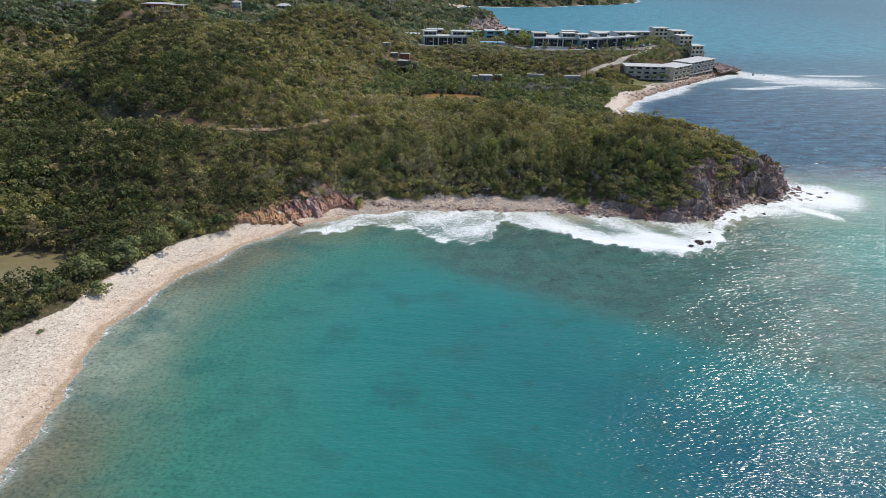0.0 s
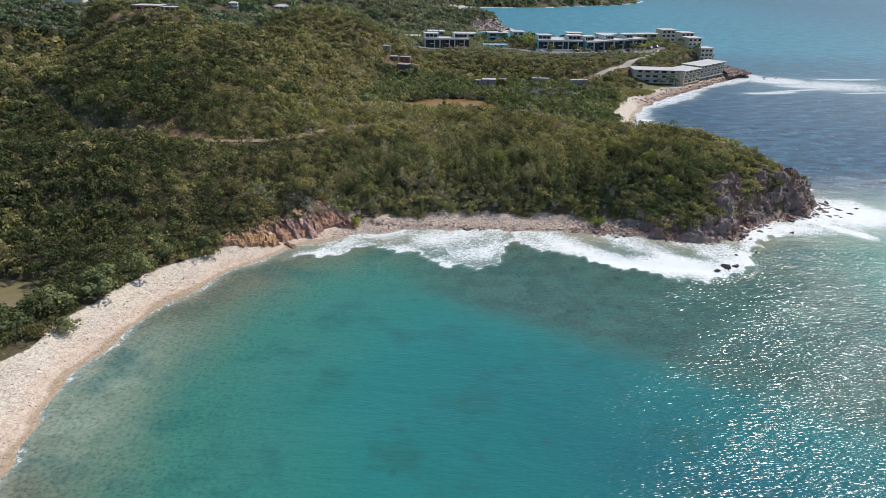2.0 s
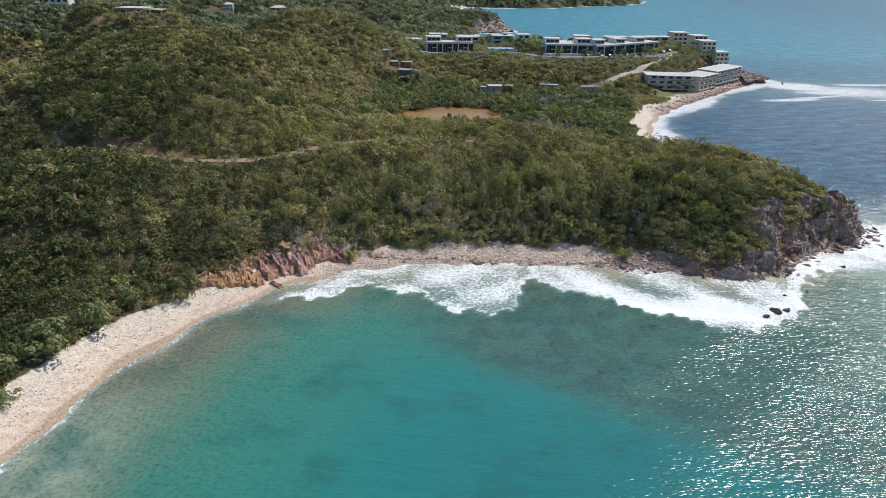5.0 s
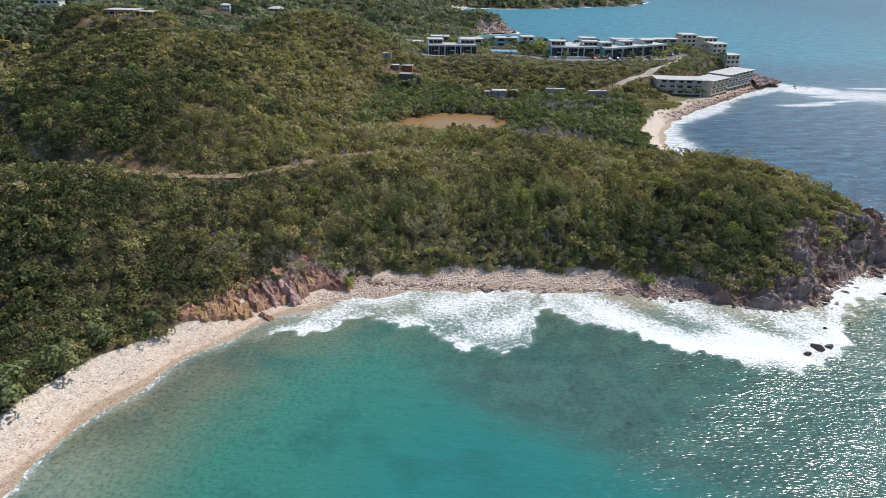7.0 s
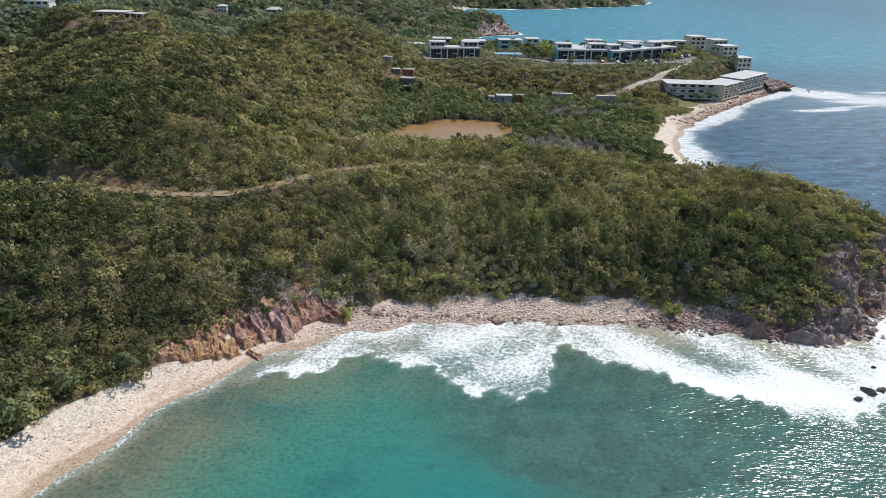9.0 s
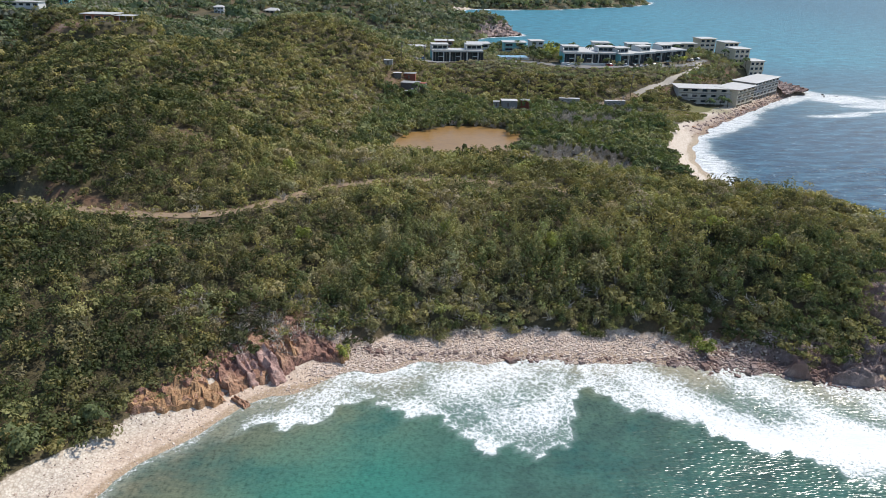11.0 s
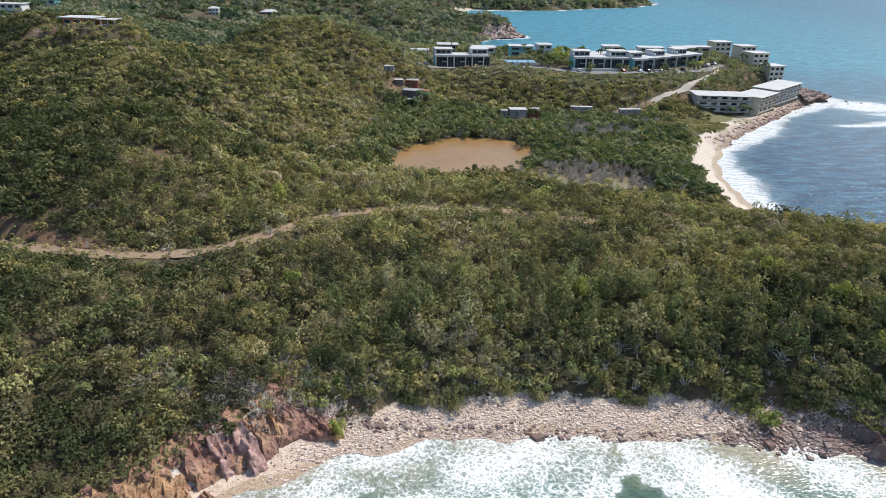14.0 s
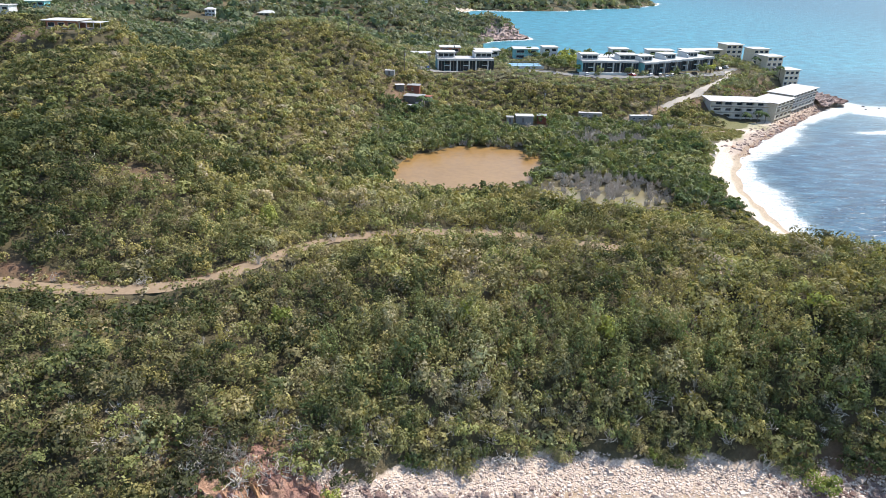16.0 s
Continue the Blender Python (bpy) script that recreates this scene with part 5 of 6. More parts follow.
def cliff(name, foot, inward, depth, cap, material, label, sizes, blocks=0.5, lift=0.5, rows=52):
    """A rock face built up the slope from its foot line, broken into buttresses, ledges and beds."""
    n_cols = len(foot)
    grid = np.zeros((n_cols, rows, 3))
    out = np.zeros((n_cols, rows, 3))
    for i, (px, py) in enumerate(foot):
        d = np.arange(-0.8, depth[i], 0.08)
        x, y = px + inward[i, 0] * d, py + inward[i, 1] * d
        z = np.maximum(height(x, y), -0.8)
        last = int(np.argmax(z > cap[i])) if (z > cap[i]).any() else len(d) - 1
        last = max(last, 8)
        s = np.r_[0, np.cumsum(np.hypot(np.diff(d[:last]), np.diff(z[:last])))]
        q = np.linspace(0, s[-1], rows)
        grid[i] = np.stack([np.interp(q, s, x[:last]), np.interp(q, s, y[:last]), np.interp(q, s, z[:last])], 1)
        dz, dd = np.gradient(np.interp(q, s, z[:last])), np.gradient(np.interp(q, s, d[:last])) + 0.05
        out[i] = np.stack([-inward[i, 0] * dz, -inward[i, 1] * dz, dd], 1) / np.hypot(dz, dd)[:, None]
    big, mid, small = sizes
    for i in range(n_cols):
        for j in range(rows):
            p = Vector(grid[i, j])
            k = big * fbm((p.x, p.y, p.z * 0.35), 0.13, 3) + mid * (0.5 - 2.0 * abs(fbm((p.x + 40, p.y, p.z * 0.8), 0.36, 4))) + small * fbm((p.x, p.y + 30, p.z), 1.1, 5)
            # broken blocks, longer along the beds, each with its own height and tilt
            for scale, amount in ((1.0, blocks), (0.42, blocks * 0.3)):
                w = Vector(((p.x * 0.8 - p.y * 0.6) / 2.6, (p.x * 0.6 + p.y * 0.8) / 1.2, p.z / 1.7)) / scale + Vector((fbm(p, 0.5, 2), fbm(p, 0.45, 2), 0)) * 0.5
                cell = noise.voronoi(w)[1][0]
                k += amount * (noise.cell(cell * 9.7 + Vector((0.31, 0.17, 0.53))) - 0.3 + 0.3 * (w - cell).y + 0.25 * (w - cell).x)
            wt = min(1.0, j / 5, (rows - 1 - j) / 9, i / 8, (n_cols - 1 - i) / 8)
            grid[i, j] += out[i, j] * ((k + lift) * wt - 0.35 * (1 - wt))
    idx = np.arange(n_cols * rows).reshape(n_cols, rows)
    f = np.stack([idx[:-1, :-1], idx[1:, :-1], idx[1:, 1:], idx[:-1, 1:]], -1).reshape(-1, 4)
    return tagged(new(name, mesh_np(name, grid.reshape(-1, 3), f, material)), label, "cliff", kind="structure")


foot = smooth_line([(55, 191.2), (66, 188), (73, 187), (82, 191), (90, 199), (98, 206), (108, 209), (119, 217), (123, 224), (119, 236), (113, 248)], 0.42)
tan = np.gradient(foot, axis=0)
inward = np.stack([-tan[:, 1], tan[:, 0]], 1)
for _ in range(30):
    inward[1:-1] = (inward[:-2] + inward[1:-1] + inward[2:]) / 3
inward /= np.hypot(*inward.T)[:, None]
tall = 3.4 + 1.2 * np.sin(foot[:, 0] * 0.5) + 9.5 * sstep(76, 85, foot[:, 0])
cliff("headland_cliff", foot, inward, np.full(len(foot), 15.0), tall, ROCK_DARK, "dark brown weathered sea cliff of the headland", (2.4, 0.7, 0.3), 0.75, 1.0, 56)
foot = np.stack([np.arange(-60, -25, 0.28), outcrop_foot(np.arange(-60, -25, 0.28))], 1)
inward = np.tile(np.array([[-0.45, 0.893]]), (len(foot), 1))
cliff("red_outcrop", foot, inward, (outcrop_top(foot[:, 0]) - foot[:, 1]) / 0.893 + 1.0, np.full(len(foot), 30.0), ROCK_RED,
      "jagged rust-red rock outcrop above the pebble beach", (0.8, 0.4, 0.28), 0.35, 0.55, 52)
crag("point_rocks", np.arange(198, 228, 0.9), np.arange(488, 535, 0.9),
     lambda x, y, d: (d > -0.5) & (d < 20), ROCK_DARK, 3.4, 2.6, "brown rocks at the point below the apartments", 1.4)
crag("cape_cliff", np.arange(20, 82, 1.2), np.arange(822, 900, 1.2),
     lambda x, y, d: (d > -1) & (d < 26), ROCK_PINK, 4.0, 1.2, "pinkish cliff at the end of the far cape", 2.0)


def rock_mesh(name, seed, material, flat=0.7):
    """An angular boulder with broken faces."""
    r = random.Random(seed)
    bm = bmesh.new()
    bmesh.ops.create_icosphere(bm, subdivisions=2, radius=1.0)
    planes = [(Vector((r.gauss(0, 1), r.gauss(0, 1), r.gauss(0, 0.8))).normalized(), r.uniform(0.45, 0.85)) for _ in range(9)]
    for v in bm.verts:
        for n, k in planes:
            over = v.co.dot(n) - k
            if over > 0:
                v.co -= n * over
        v.co.z *= flat
        v.co += Vector((r.gauss(0, 0.1), r.gauss(0, 0.1), r.gauss(0, 0.08)))
    me = bpy.data.meshes.new(name)
    bm.to_mesh(me)
    bm.free()
    me.materials.append(material)
    return me


dark_rocks = [rock_mesh("boulder", i, ROCK_DARK) for i in range(6)]
wet_rocks = [rock_mesh("boulder", 80 + i, ROCK_WET, 0.6) for i in range(6)]


def slab_mesh(name, seed, material):
    """A broken, tilted slab of bedded rock."""
    r = random.Random(seed)
    bm = box(-1.5, 1.5, -0.6, 0.6, -0.8, 0.55)
    bmesh.ops.subdivide_edges(bm, edges=bm.edges, cuts=2, use_grid_fill=True)
    planes = [(Vector((r.gauss(0, 1), r.gauss(0, 0.7), r.gauss(0.5, 0.7))).normalized(), r.uniform(0.45, 0.95)) for _ in range(7)]
    for v in bm.verts:
        for n, k in planes:
            over = v.co.dot(n) - k
            if over > 0:
                v.co -= n * over
        v.co += Vector((r.gauss(0, 0.1), r.gauss(0, 0.1), r.gauss(0, 0.08)))
    bmesh.ops.recalc_face_normals(bm, faces=bm.faces)
    me = bpy.data.meshes.new(name)
    bm.to_mesh(me)
    bm.free()
    me.materials.append(material)
    return me


red_rocks = [slab_mesh("rock", 20 + i, ROCK_RED) for i in range(7)]
red_lumps = [rock_mesh("rock", 140 + i, ROCK_RED) for i in range(5)]
purple_rocks = [slab_mesh("rock", 160 + i, ROCK_PURPLE) for i in range(5)]
ochre_rocks = [rock_mesh("rock", 170 + i, ROCK_OCHRE) for i in range(5)]
pale_rocks = [rock_mesh("boulder", 40 + i, STONE) for i in range(5)]
rr = random.Random(5)


def boulder(me, x, y, z, s, label, group, parent=None, tilt=25):
    ob = new("rock" if parent else "boulder", me)
    ob.matrix_basis = pose(x, y, z, rr.uniform(-tilt, tilt), rr.uniform(-tilt, tilt), rr.uniform(0, 360)) @ Matrix.Diagonal((s * rr.uniform(0.8, 1.35), s, s * rr.uniform(0.7, 1.1), 1))
    if parent:
        ob.parent = parent
    else:
        tagged(ob, label, "boulder", group)


base = smooth_line([(50, 191.5), (60, 190), (68, 187), (74, 186), (82, 189), (90, 198), (98, 204), (108, 207), (120, 214), (126, 224)], 1.0)
for i in range(130):
    p = base[rr.randrange(len(base))]
    x, y = p[0] + rr.gauss(0, 1.8), p[1] + rr.gauss(-0.3, 2.2)
    s = rr.choice((0.3, 0.4, 0.55, 0.8, 1.2))
    boulder((dark_rocks + wet_rocks)[i % 12], x, y, max(ground_z(x, y), -0.35) + 0.1 * s, s, "dark wet boulder in the surf below the headland", "headland boulders")
for x, y, s in ((71.5, 170, 2.6), (74.5, 171.5, 2.2), (69, 168.5, 1.3), (101, 196, 1.5), (128, 214, 1.8), (133, 219, 1.4), (229, 505, 2.4), (236, 502, 1.8), (226, 498, 1.5), (84, 181, 1.1), (78, 179, 0.9)):
    boulder(wet_rocks[int(s * 10) % 6], x, y, -0.05, s * 0.6, "black rock standing in white surf", "surf rocks")
for i in range(80):
    x = rr.uniform(20, 76) if i < 40 else rr.triangular(40, 80, 62)
    y = (194 if x < 56 else 194 - 0.28 * (x - 56)) + rr.gauss(1.0, 2.4)
    s = rr.choice((0.2, 0.25, 0.3, 0.4, 0.5, 0.7))
    boulder((dark_rocks + pale_rocks[:2])[i % 8], x, y, max(ground_z(x, y), -0.2) + 0.1 * s, s, "brown boulder on the pebble beach", "beach boulders")
shore2 = smooth_line([(112, 388), (126, 408), (148, 434), (186, 477), (204, 497)], 1.0)
brown_rocks = [rock_mesh("boulder", 60 + i, ROCK_RED) for i in range(4)]
for i in range(80):
    p = shore2[rr.randrange(len(shore2))]
    k = abs(rr.gauss(0, 4.0))
    x, y = p[0] - 0.75 * k + rr.gauss(0, 0.8), p[1] + 0.65 * k + rr.gauss(0, 0.8)
    s = rr.choice((0.25, 0.35, 0.5, 0.7, 1.0))
    boulder((brown_rocks + dark_rocks)[i % 6], x, y, max(ground_z(x, y), -0.2) + 0.1 * s, s, "brown rubble boulder on the shore below the apartments", "shore rubble")
outcrop = thing("rock_outcrop", pose(0, 0, 0), "tilted slabs of rust-red rock at the beach edge", "rock outcrop")


def rib(x0, y0, x1, y1, wide, tall, material, seed):
    """A broken rib of bedded rock: steep on its western side, sloping away to the east, cracked across."""
    a, b = Vector((x0, y0, 0)), Vector((x1, y1, 0))
    side = Vector((-(b - a).y, (b - a).x, 0)).normalized()
    across = (-1.0, -0.93, -0.8, -0.45, -0.15, 0.15, 0.45, 0.75, 0.92, 1.0)
    cols = max(12, int((b - a).length * 3.2))
    v = []
    for i in range(cols + 1):
        u = i / cols
        ends = min(1.0, u * 5.0, (1 - u) * 7.0)
        for j, k in enumerate(across):
            c = a.lerp(b, u)
            jag = noise.noise(Vector((u * 4.0, k * 0.7, seed * 3.1)))
            block = noise.cell(Vector((u * (b - a).length / 1.3 + 0.35 * k + seed * 7.3, k * 1.9 + 0.9 * jag + seed, 0.5)))
            p = c + side * (k * wide * 0.5 * (0.86 + 0.5 * jag)) + (b - a).normalized() * 0.25 * noise.noise(Vector((k * 3, u * 6, seed)))
            bed = 0.12 * ((k * 2.4 + 0.6 * u + seed * 0.37) % 1.0)
            z = tall * (0.66 - 0.2 * k + 0.40 * (block - 0.5) + 2.2 * bed + 0.32 * jag) * (0.3 + 0.7 * ends)
            edge = j in (0, len(across) - 1) or i in (0, cols)
            v.append((p.x, p.y, max(ground_z(p.x, p.y), -0.3) + (-0.5 if edge else z + 0.05 * noise.noise(p * 2.7))))
    n = len(across)
    idx = np.arange((cols + 1) * n).reshape(cols + 1, n)
    f = np.stack([idx[:-1, :-1], idx[1:, :-1], idx[1:, 1:], idx[:-1, 1:]], -1).reshape(-1, 4)
    ob = new("slab", mesh_np("slab", np.array(v), f, material))
    ob.parent = outcrop


for k, (x0, y0, x1, y1, wide, tall, material) in enumerate((
        (-59.0, 172.2, -54.0, 174.4, 3.4, 1.5, ROCK_OCHRE), (-55.2, 174.2, -49.6, 176.6, 4.6, 1.6, ROCK_OCHRE), (-51.0, 176.4, -45.4, 178.6, 4.8, 1.7, ROCK_OCHRE),
        (-54.0, 177.6, -48.5, 180.6, 3.0, 1.1, ROCK_RED), (-47.4, 184.2, -43.4, 179.8, 3.2, 1.7, ROCK_RED), (-44.8, 187.2, -40.2, 182.4, 3.2, 2.0, ROCK_PURPLE),
        (-42.4, 189.8, -36.4, 183.4, 2.9, 1.8, ROCK_PURPLE), (-39.0, 190.4, -35.6, 186.2, 2.6, 1.5, ROCK_RED), (-43.9, 179.0, -40.6, 176.6, 1.4, 0.8, ROCK_RED),
        (-37.2, 192.2, -34.6, 188.8, 1.1, 1.4, ROCK_OCHRE), (-35.8, 195.0, -31.6, 191.6, 2.8, 1.4, ROCK_RED), (-32.6, 192.8, -27.6, 191.2, 2.8, 1.5, ROCK_RED),
        (-28.6, 193.4, -25.8, 190.6, 2.2, 1.0, ROCK_OCHRE), (-44.2, 191.4, -40.0, 189.0, 3.2, 1.2, ROCK_RED), (-49.6, 186.6, -45.8, 184.4, 3.0, 1.0, ROCK_RED))):
    rib(x0, y0, x1, y1, wide, tall, material, k + 1)
for i in range(190):
    x = rr.uniform(-58, -26)
    lo, hi = float(outcrop_foot(x)), float(outcrop_top(x))
    k = rr.triangular(-0.15, 0.95, 0.6)
    y = lo + (hi - lo) * k
    s = rr.choice((0.15, 0.2, 0.26, 0.34, 0.44, 0.6))
    ob = new("rock", (red_rocks + red_lumps[:2] + purple_rocks)[i % 14] if x > -48 else (red_rocks[:3] + ochre_rocks)[i % 8])
    ob.parent = outcrop
    ob.matrix_basis = pose(x, y, ground_z(x, y) + 0.45 * s, rr.gauss(22, 14), rr.gauss(-22, 9), rr.gauss(126, 16)) @ Matrix.Diagonal((s * rr.uniform(0.9, 1.6), s * rr.uniform(0.8, 1.4), s * rr.uniform(0.6, 1.0), 1))

# beach stones
cube = np.array([(-1, -1, -0.5), (1, -1, -0.5), (1, 1, -0.5), (-1, 1, -0.5), (-0.6, -0.6, 0.6), (0.6, -0.6, 0.6), (0.6, 0.6, 0.6), (-0.6, 0.6, 0.6)])


def stone_field(name, x, y, d, size, material, label):
    """Many loose stones, each turned and shaped by chance."""
    n = len(x)
    loc = np.stack([x, y, np.maximum(height(x, y, d), -0.25)], 1)[:, None]
    ang = rng.uniform(0, 6.28, n)
    rot = np.zeros((n, 3, 3))
    rot[:, 0, 0] = rot[:, 1, 1] = np.cos(ang)
    rot[:, 0, 1], rot[:, 1, 0], rot[:, 2, 2] = -np.sin(ang), np.sin(ang), 1
    v = (cube[None] * rng.uniform(0.65, 1.3, (n, 8, 3))) @ rot * size[:, None, None] + loc
    q = np.array([(4, 5, 6, 7), (0, 1, 5, 4), (1, 2, 6, 5), (2, 3, 7, 6), (3, 0, 4, 7)])
    tagged(new(name, mesh_np(name, v.reshape(-1, 3), (np.arange(n)[:, None, None] * 8 + q).reshape(-1, 4), material)), label, "stones", kind="stuff")


sx = np.concatenate([rng.uniform(-92, -20, 36000), rng.uniform(-32, 62, 30000)])
sy = np.concatenate([rng.uniform(70, 195, 36000), rng.uniform(186, 206, 30000)])
sd = coast_distance(sx, sy)
m = (sd > 0.2) & (sd < 9.5 + 9 * sstep(125, 100, sy) * sstep(-30, -60, sx)) & (sx < 60)
sx, sy, sd = sx[m], sy[m], sd[m]
stone_field("beach_stones", sx, sy, sd, (rng.gamma(2.0, 0.042, len(sx)) + 0.06) * (1 - 0.38 * sstep(-30, -45, sx)), STONE, "pale rounded stones and pebbles on the beach")
sx = np.concatenate([rng.triangular(36, 64, 82, 2600), rng.uniform(-30, 60, 500), rng.uniform(80, 126, 1500)])
sy = np.concatenate([np.interp(sx[:2600], [36, 56, 66, 73, 82], [194, 192.5, 190, 189, 192]) + rng.normal(1.0, 2.3, 2600), rng.normal(194, 0.8, 500), np.interp(sx[3100:], [80, 90, 98, 108, 119, 126], [189, 198, 205, 208, 216, 224]) + rng.normal(-1, 2.2, 1500)])
sd = coast_distance(sx, sy)
m = sd > -3.5
stone_field("shore_rubble", sx[m], sy[m], sd[m], (rng.gamma(2.0, 0.085, len(sx)) + 0.1)[m], ROCK_DARK, "dark brown rubble stones along the foot of the headland")
shore3 = smooth_line([(96, 354), (108, 382), (126, 408), (148, 434), (186, 477), (204, 497)], 0.5)
k = rng.integers(0, len(shore3), 2600)
inland = np.abs(rng.normal(0, 4.5, 2600))
sx, sy = shore3[k, 0] - 0.75 * inland + rng.normal(0, 0.5, 2600), shore3[k, 1] + 0.65 * inland + rng.normal(0, 0.5, 2600)
sd = coast_distance(sx, sy)
m = (sd > -0.5) & (rng.uniform(0, 1, 2600) < 0.55 * sstep(375, 440, sy))
stone_field("bay_rubble", sx[m], sy[m], sd[m], (rng.gamma(2.0, 0.11, 2600) + 0.12)[m], ROCK_PINK, "brown rubble along the shore below the apartments")


# ---- single bushes, palms and trees ----
def stems(h, spread_r, seed, count=5, r=0.06):
    rs = random.Random(seed)
    bm = bmesh.new()
    for _ in range(count):
        a = rs.uniform(0, 6.28)
        e = Vector((math.cos(a), math.sin(a), 0)) * spread_r * rs.uniform(0.3, 0.8)
        tube([(0, 0, -0.3), e * 0.4 + Vector((0, 0, h * 0.4)), e + Vector((0, 0, h * rs.uniform(0.7, 0.95)))], r, r * 0.35, 4, bm)
    return bm


def bush(x, y, rad, h, material, label, seed, cards=700, group=""):
    b = thing("bush", pose(x, y, ground_z(x, y)), label, "bush", group)
    sh = shrub_shape(cards, 9, 0.12, 200 + seed) * np.array([rad, rad, h])
    me = mesh_np("foliage", sh.reshape(-1, 3), np.arange(cards * 4).reshape(-1, 4), material, False, {"tint": np.full(cards * 4, 0.2 + 0.6 * (seed % 5) / 5)})
    f = new("foliage", me)
    f.parent = b
    part("stems", stems(h, rad, seed), BARK, b)


for i, (x, y, r, h) in enumerate(((-68, 161.5, 3.0, 3.2), (-71.5, 152, 3.2, 3.6), (-75.5, 142, 4.2, 3.8), (-76, 129, 2.4, 2.1), (-81, 135, 3.4, 3.2), (-84.5, 126, 3.0, 2.6),
                                  (-62.5, 168, 2.4, 2.8), (-79, 147, 3.2, 3.2), (-86, 115, 1.2, 0.8), (-79, 112, 0.8, 0.4))):
    bush(x, y, r, h, LEAF_DEEP, "rounded dark green bush at the back of the pebble beach", i, group="beach bushes")
for i, (x, y, r, h, lb) in enumerate(((43.5, 196.5, 2.2, 2.2, "bright green bush on the stony beach"), (-50, 256, 2.6, 4.2, "yellow-green bush beside the dirt track"), (-7, 222, 1.7, 3.4, "yellow-green bush on the dark slope"),
                                      (16, 219, 2.0, 3.4, "bright green bush on the slope"), (-26.5, 191.5, 1.4, 2.2, "small bush between red rock and beach"), (20.5, 202, 1.0, 1.3, "small bush on the upper beach"),
                                      (-40, 222, 2.2, 3.0, "bright green bush on the slope"), (54, 222, 2.6, 3.4, "bright green bush on the headland slope"), (62, 214, 2.2, 3.4, "bright green bush above the cliff"), (66, 205, 2.4, 2.6, "bright green bush above the cliff"))):
    bush(x, y, r, h, LEAF_BRIGHT, lb, 20 + i)


for i in range(16):
    a = 1.2 + i * 0.19
    bush(-8 + 35 * math.cos(a), 355 + 43 * math.sin(a), 2.6 + 0.8 * math.sin(i * 2.3), 3.4 + 0.8 * math.sin(i * 1.7), LEAF_DEEP, "leafy green mangrove bush on the lagoon bank", 40 + i, 260, "lagoon bushes")


def palm(x, y, h, seed, z=None):
    rs = random.Random(seed)
    p = thing("palm_tree", pose(x, y, ground_z(x, y) if z is None else z), "coconut palm with drooping fronds beside the buildings", "palm tree", "palms")
    lean = Vector((rs.uniform(-0.8, 0.8), rs.uniform(-0.8, 0.8), 0))
    part("trunk", tube([(0, 0, -0.5), lean * 0.3 + Vector((0, 0, h * 0.5)), lean + Vector((0, 0, h))], 0.2, 0.12, 7), BARK, p)
    for k in range(13):
        a = k * 2.4 + rs.uniform(-0.2, 0.2)
        up = rs.uniform(-0.2, 0.9)
        fb = bmesh.new()
        last = None
        for i in range(7):
            t = i / 6
            c = lean + Vector((math.cos(a) * t * 2.9, math.sin(a) * t * 2.9, h + up * 1.6 * t - 2.3 * t * t))
            side = Vector((-math.sin(a), math.cos(a), 0)) * (0.55 * math.sin(math.pi * min(1, t * 0.9 + 0.1)) + 0.04)
            row = [fb.verts.new(c - side - Vector((0, 0, 0.25))), fb.verts.new(c), fb.verts.new(c + side - Vector((0, 0, 0.25)))]
            if last:
                fb.faces.new((last[0], last[1], row[1], row[0])), fb.faces.new((last[1], last[2], row[2], row[1]))
            last = row
        part("frond", fb, LEAF_DEEP, p)


for i, (x, y, h) in enumerate(((141, 445, 6), (146, 447, 5), (136, 447, 4.5), (187, 505, 8), (180, 512, 8.5), (192, 506, 6), (172, 528, 7), (103, 552, 8), (86, 535, 7), (92, 541, 8), (64, 538, 7.5), (114, 540, 7), (150, 556, 7), (122, 548, 7), (40, 552, 7), (-24, 428, 7), (-20, 431, 6), (-26, 421, 5))):
    palm(x, y, h, i)


def tree(x, y, h, seed, material, label):
    t = thing("tree", pose(x, y, ground_z(x, y)), label, "tree", "hotel trees")
    part("trunk", stems(h * 0.8, h * 0.5, seed, 6, 0.14), BARK, t)
    cards = 200
    sh = shrub_shape(cards, 7, 0.2, 400 + seed) * np.array([h * 0.62, h * 0.62, h * 0.62]) + np.array([0, 0, h * 0.32])
    f = new("crown", mesh_np("crown", sh.reshape(-1, 3), np.arange(cards * 4).reshape(-1, 4), material, False, {"tint": np.full(cards * 4, 0.2 + 0.6 * (seed % 5) / 5)}))
    f.parent = t


for i, (x, y, h) in enumerate(((45, 503, 5.5), (50, 507, 6.5), (54, 501, 5), (57, 510, 7), (70, 486, 4), (86, 487, 4), (112, 490, 4.5), (130, 500, 5), (140, 512, 5), (136, 508, 4), (27, 497, 2.2), (33, 499, 2.2), (37, 500, 2.0), (12, 530, 5), (-3, 535, 6), (22, 536, 5), (62, 555, 5), (42, 545, 4.5), (166, 560, 4), (165, 535, 4), (-22, 500, 4), (-26, 512, 5), (20, 526, 4.5), (56, 528, 6), (60, 520, 5.5), (68, 530, 5), (48, 540, 5), (104, 536, 5.5), (110, 545, 5), (134, 548, 5), (150, 545, 5), (158, 552, 4.5), (28, 565, 5), (70, 565, 5.5), (82, 572, 6), (-12, 560, 5), (2, 556, 4.5), (108, 570, 5), (60, 496, 4), (48, 495, 3.5))):
    tree(x, y, h, i, LEAF_BRIGHT if i % 5 == 3 else LEAF_DEEP, "small leafy tree planted beside the hotel road")


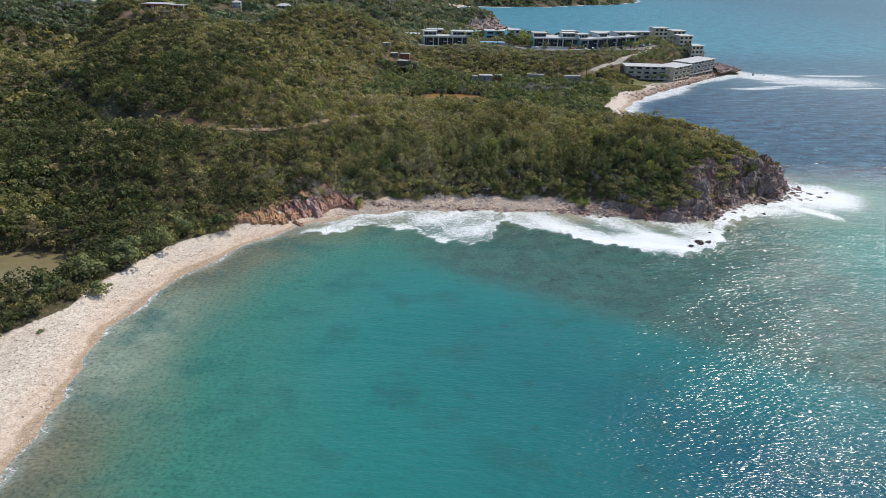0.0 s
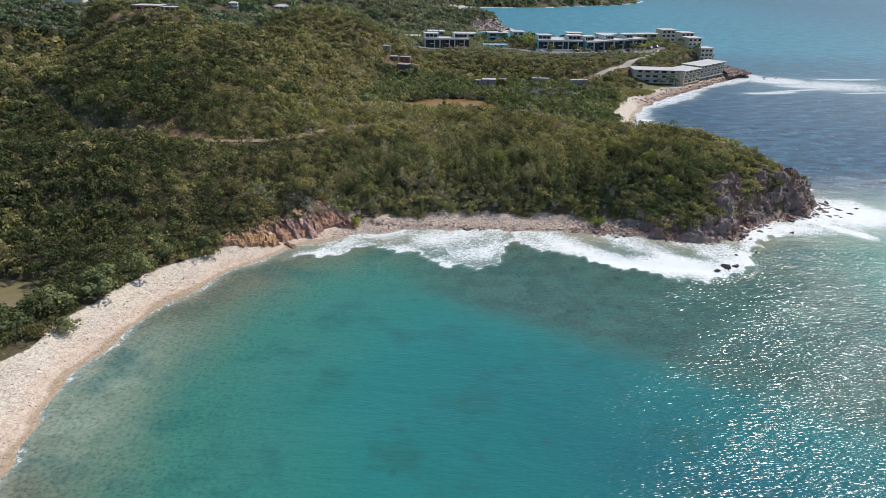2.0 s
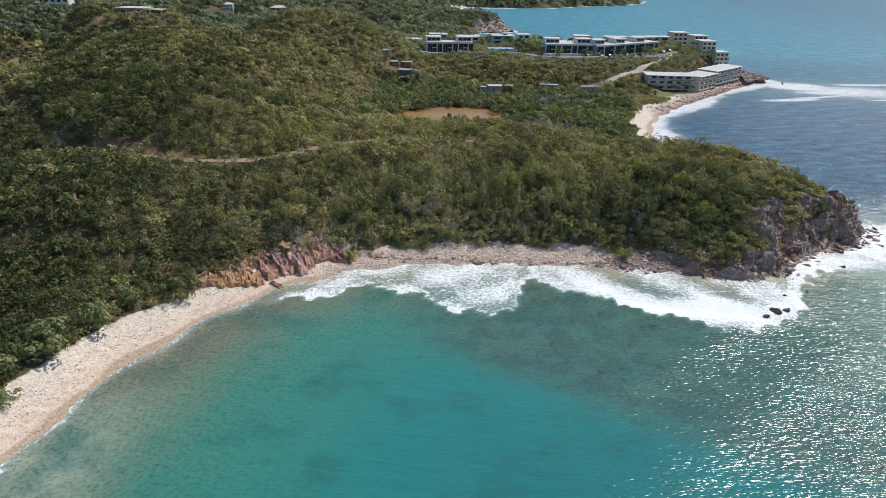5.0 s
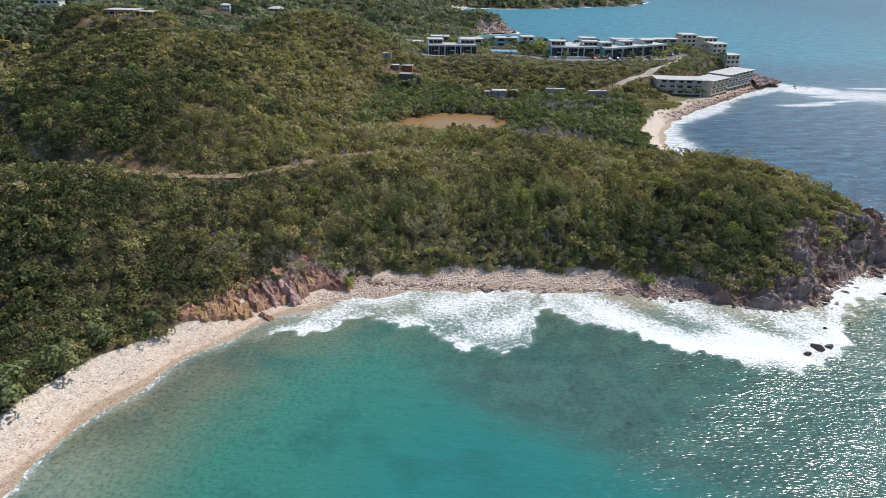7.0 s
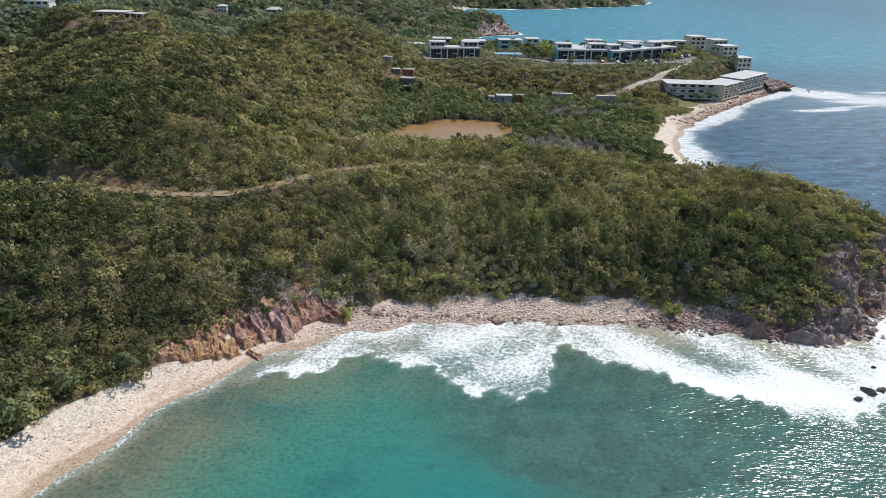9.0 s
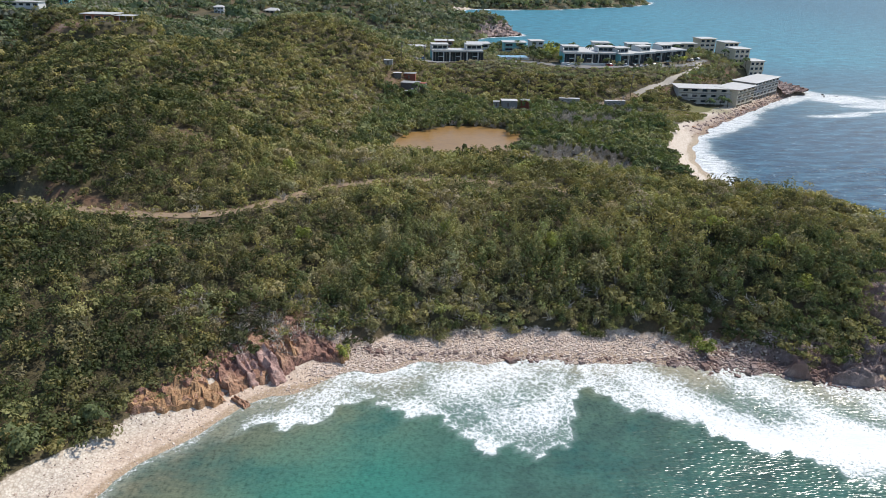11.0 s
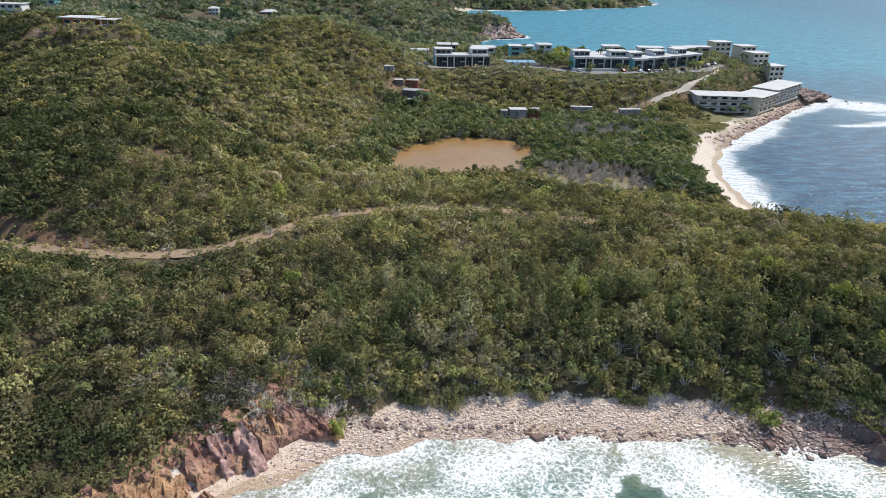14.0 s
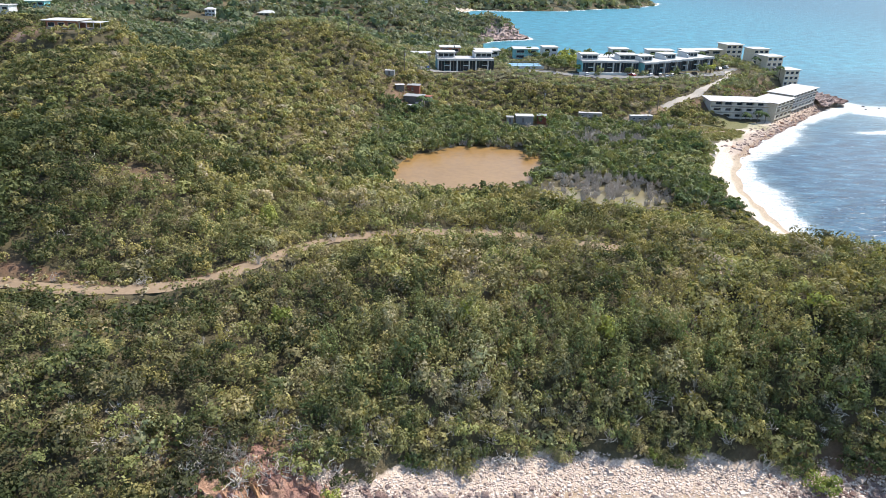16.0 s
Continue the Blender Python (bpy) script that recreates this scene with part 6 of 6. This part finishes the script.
# ---- bare grey branches ----
def dead_shape(seed, thick=0.028):
    r = random.Random(seed)
    quads = []
    for _ in range(13):
        a, e = r.uniform(0, 6.28), r.uniform(0.25, 1.4)
        d = Vector((math.cos(a) * math.cos(e), math.sin(a) * math.cos(e), math.sin(e)))
        o = Vector((r.gauss(0, 0.15), r.gauss(0, 0.15), 0))
        for seg in range(3):
            n = o + d * r.uniform(0.2, 0.42)
            s = d.orthogonal().normalized() * thick
            u = d.cross(s)
            quads += [[o - s, o + s, n + s * 0.6, n - s * 0.6], [o - u, o + u, n + u * 0.6, n - u * 0.6]]
            o, d = n, (d + Vector((r.gauss(0, 0.7), r.gauss(0, 0.7), r.gauss(0.1, 0.45)))).normalized()
    return np.array([[list(c) for c in q] for q in quads], np.float32)


DEAD = [dead_shape(i) for i in range(6)]
dx = np.concatenate([rng.normal(44, 13, 190), rng.uniform(-40, 0, 80), rng.normal(64, 14, 560), rng.normal(-42, 9, 90), rng.uniform(-20, 60, 45), rng.uniform(-44, 20, 60), rng.uniform(-90, 100, 110)])
dy = np.concatenate([rng.normal(338, 8, 190), rng.normal(203, 4, 80), rng.normal(402, 17, 560), rng.normal(196, 4, 90), rng.normal(206, 3, 45), rng.normal(393, 3, 60), rng.uniform(205, 300, 110)])
dd = coast_distance(dx, dy)
m = (dd > 8) & (lagoon_shape(dx, dy) > 1.05)
pts = np.stack([dx[m], dy[m], height(dx[m], dy[m], dd[m])], 1)
for far, name, shapes, label in ((False, "bare_twigs", DEAD, "bare grey twigs of leafless shrubs on the slope"),
                                 (True, "dead_mangroves", [dead_shape(20 + i, 0.055) for i in range(6)], "bleached bare trunks and branches of dead mangroves")):
    sel = pts[(pts[:, 1] > 300) == far]
    v, f, t = scatter(sel, rng.uniform(1.2, 2.6, len(sel)), rng.uniform(2.2, 4.8, len(sel)) * (0.85 if far else 0.6), shapes, np.zeros(len(sel)), False)
    tagged(new(name, mesh_np(name, v, f, TWIG)), label, "branches", kind="stuff")

# ---- low dry tufts on bare earth ----
ax, ay = [], []
for line, spread_w in ((TRACK, 2.6), (TRACK_UP, 2.0), (RAMP, 4.0), (SANDY_LANE, 3.0)):
    pick = rng.integers(0, len(line), len(line) * 9)
    ax.append(line[pick, 0] + rng.normal(0, spread_w, len(pick))), ay.append(line[pick, 1] + rng.normal(0, spread_w, len(pick)))
for cx, cy, rx, ry, count in ((40, 329, 25, 20, 500), (-30, 437, 12, 15, 260), (-10, 355, 34, 42, 900), (-43, 186, 17, 12, 500), (140, 480, 14, 9, 260), (56, 397, 20, 15, 300), (-78, 262, 9, 5, 70), (-187, 395, 14, 8, 120), (40, 248, 14, 6, 150), (-62, 208, 7, 7, 60)):
    ax.append(rng.uniform(cx - rx, cx + rx, count)), ay.append(rng.uniform(cy - ry, cy + ry, count))
ax, ay = np.concatenate(ax), np.concatenate(ay)
ad = coast_distance(ax, ay)
az = height(ax, ay, ad)
m = (ad > 9) & (az > 0.9) & (near_line(ax, ay, TRACK) > 1.3) & (near_line(ax, ay, RAMP) > 2.0) & (near_line(ax, ay, SANDY_LANE) > 1.6) & (near_line(ax, ay, TRACK_UP) > 0.8)
m &= ~((ax > -60) & (ax < -25) & (ay < outcrop_top(ax) - 3) & (ay > 160))
p = np.stack([ax[m], ay[m], az[m] - 0.05], 1)
v, f, t = scatter(p, rng.uniform(0.35, 1.0, len(p)), rng.uniform(0.3, 1.0, len(p)), [shrub_shape(17, 3, 0.34, 150 + i, 3) for i in range(5)], rng.uniform(0.2, 1.0, len(p)))
tagged(new("dry_tufts", mesh_np("dry_tufts", v, f, LEAF, False, {"tint": t})), "low dry tufts on bare earth beside tracks and pools", "tufts", kind="stuff")
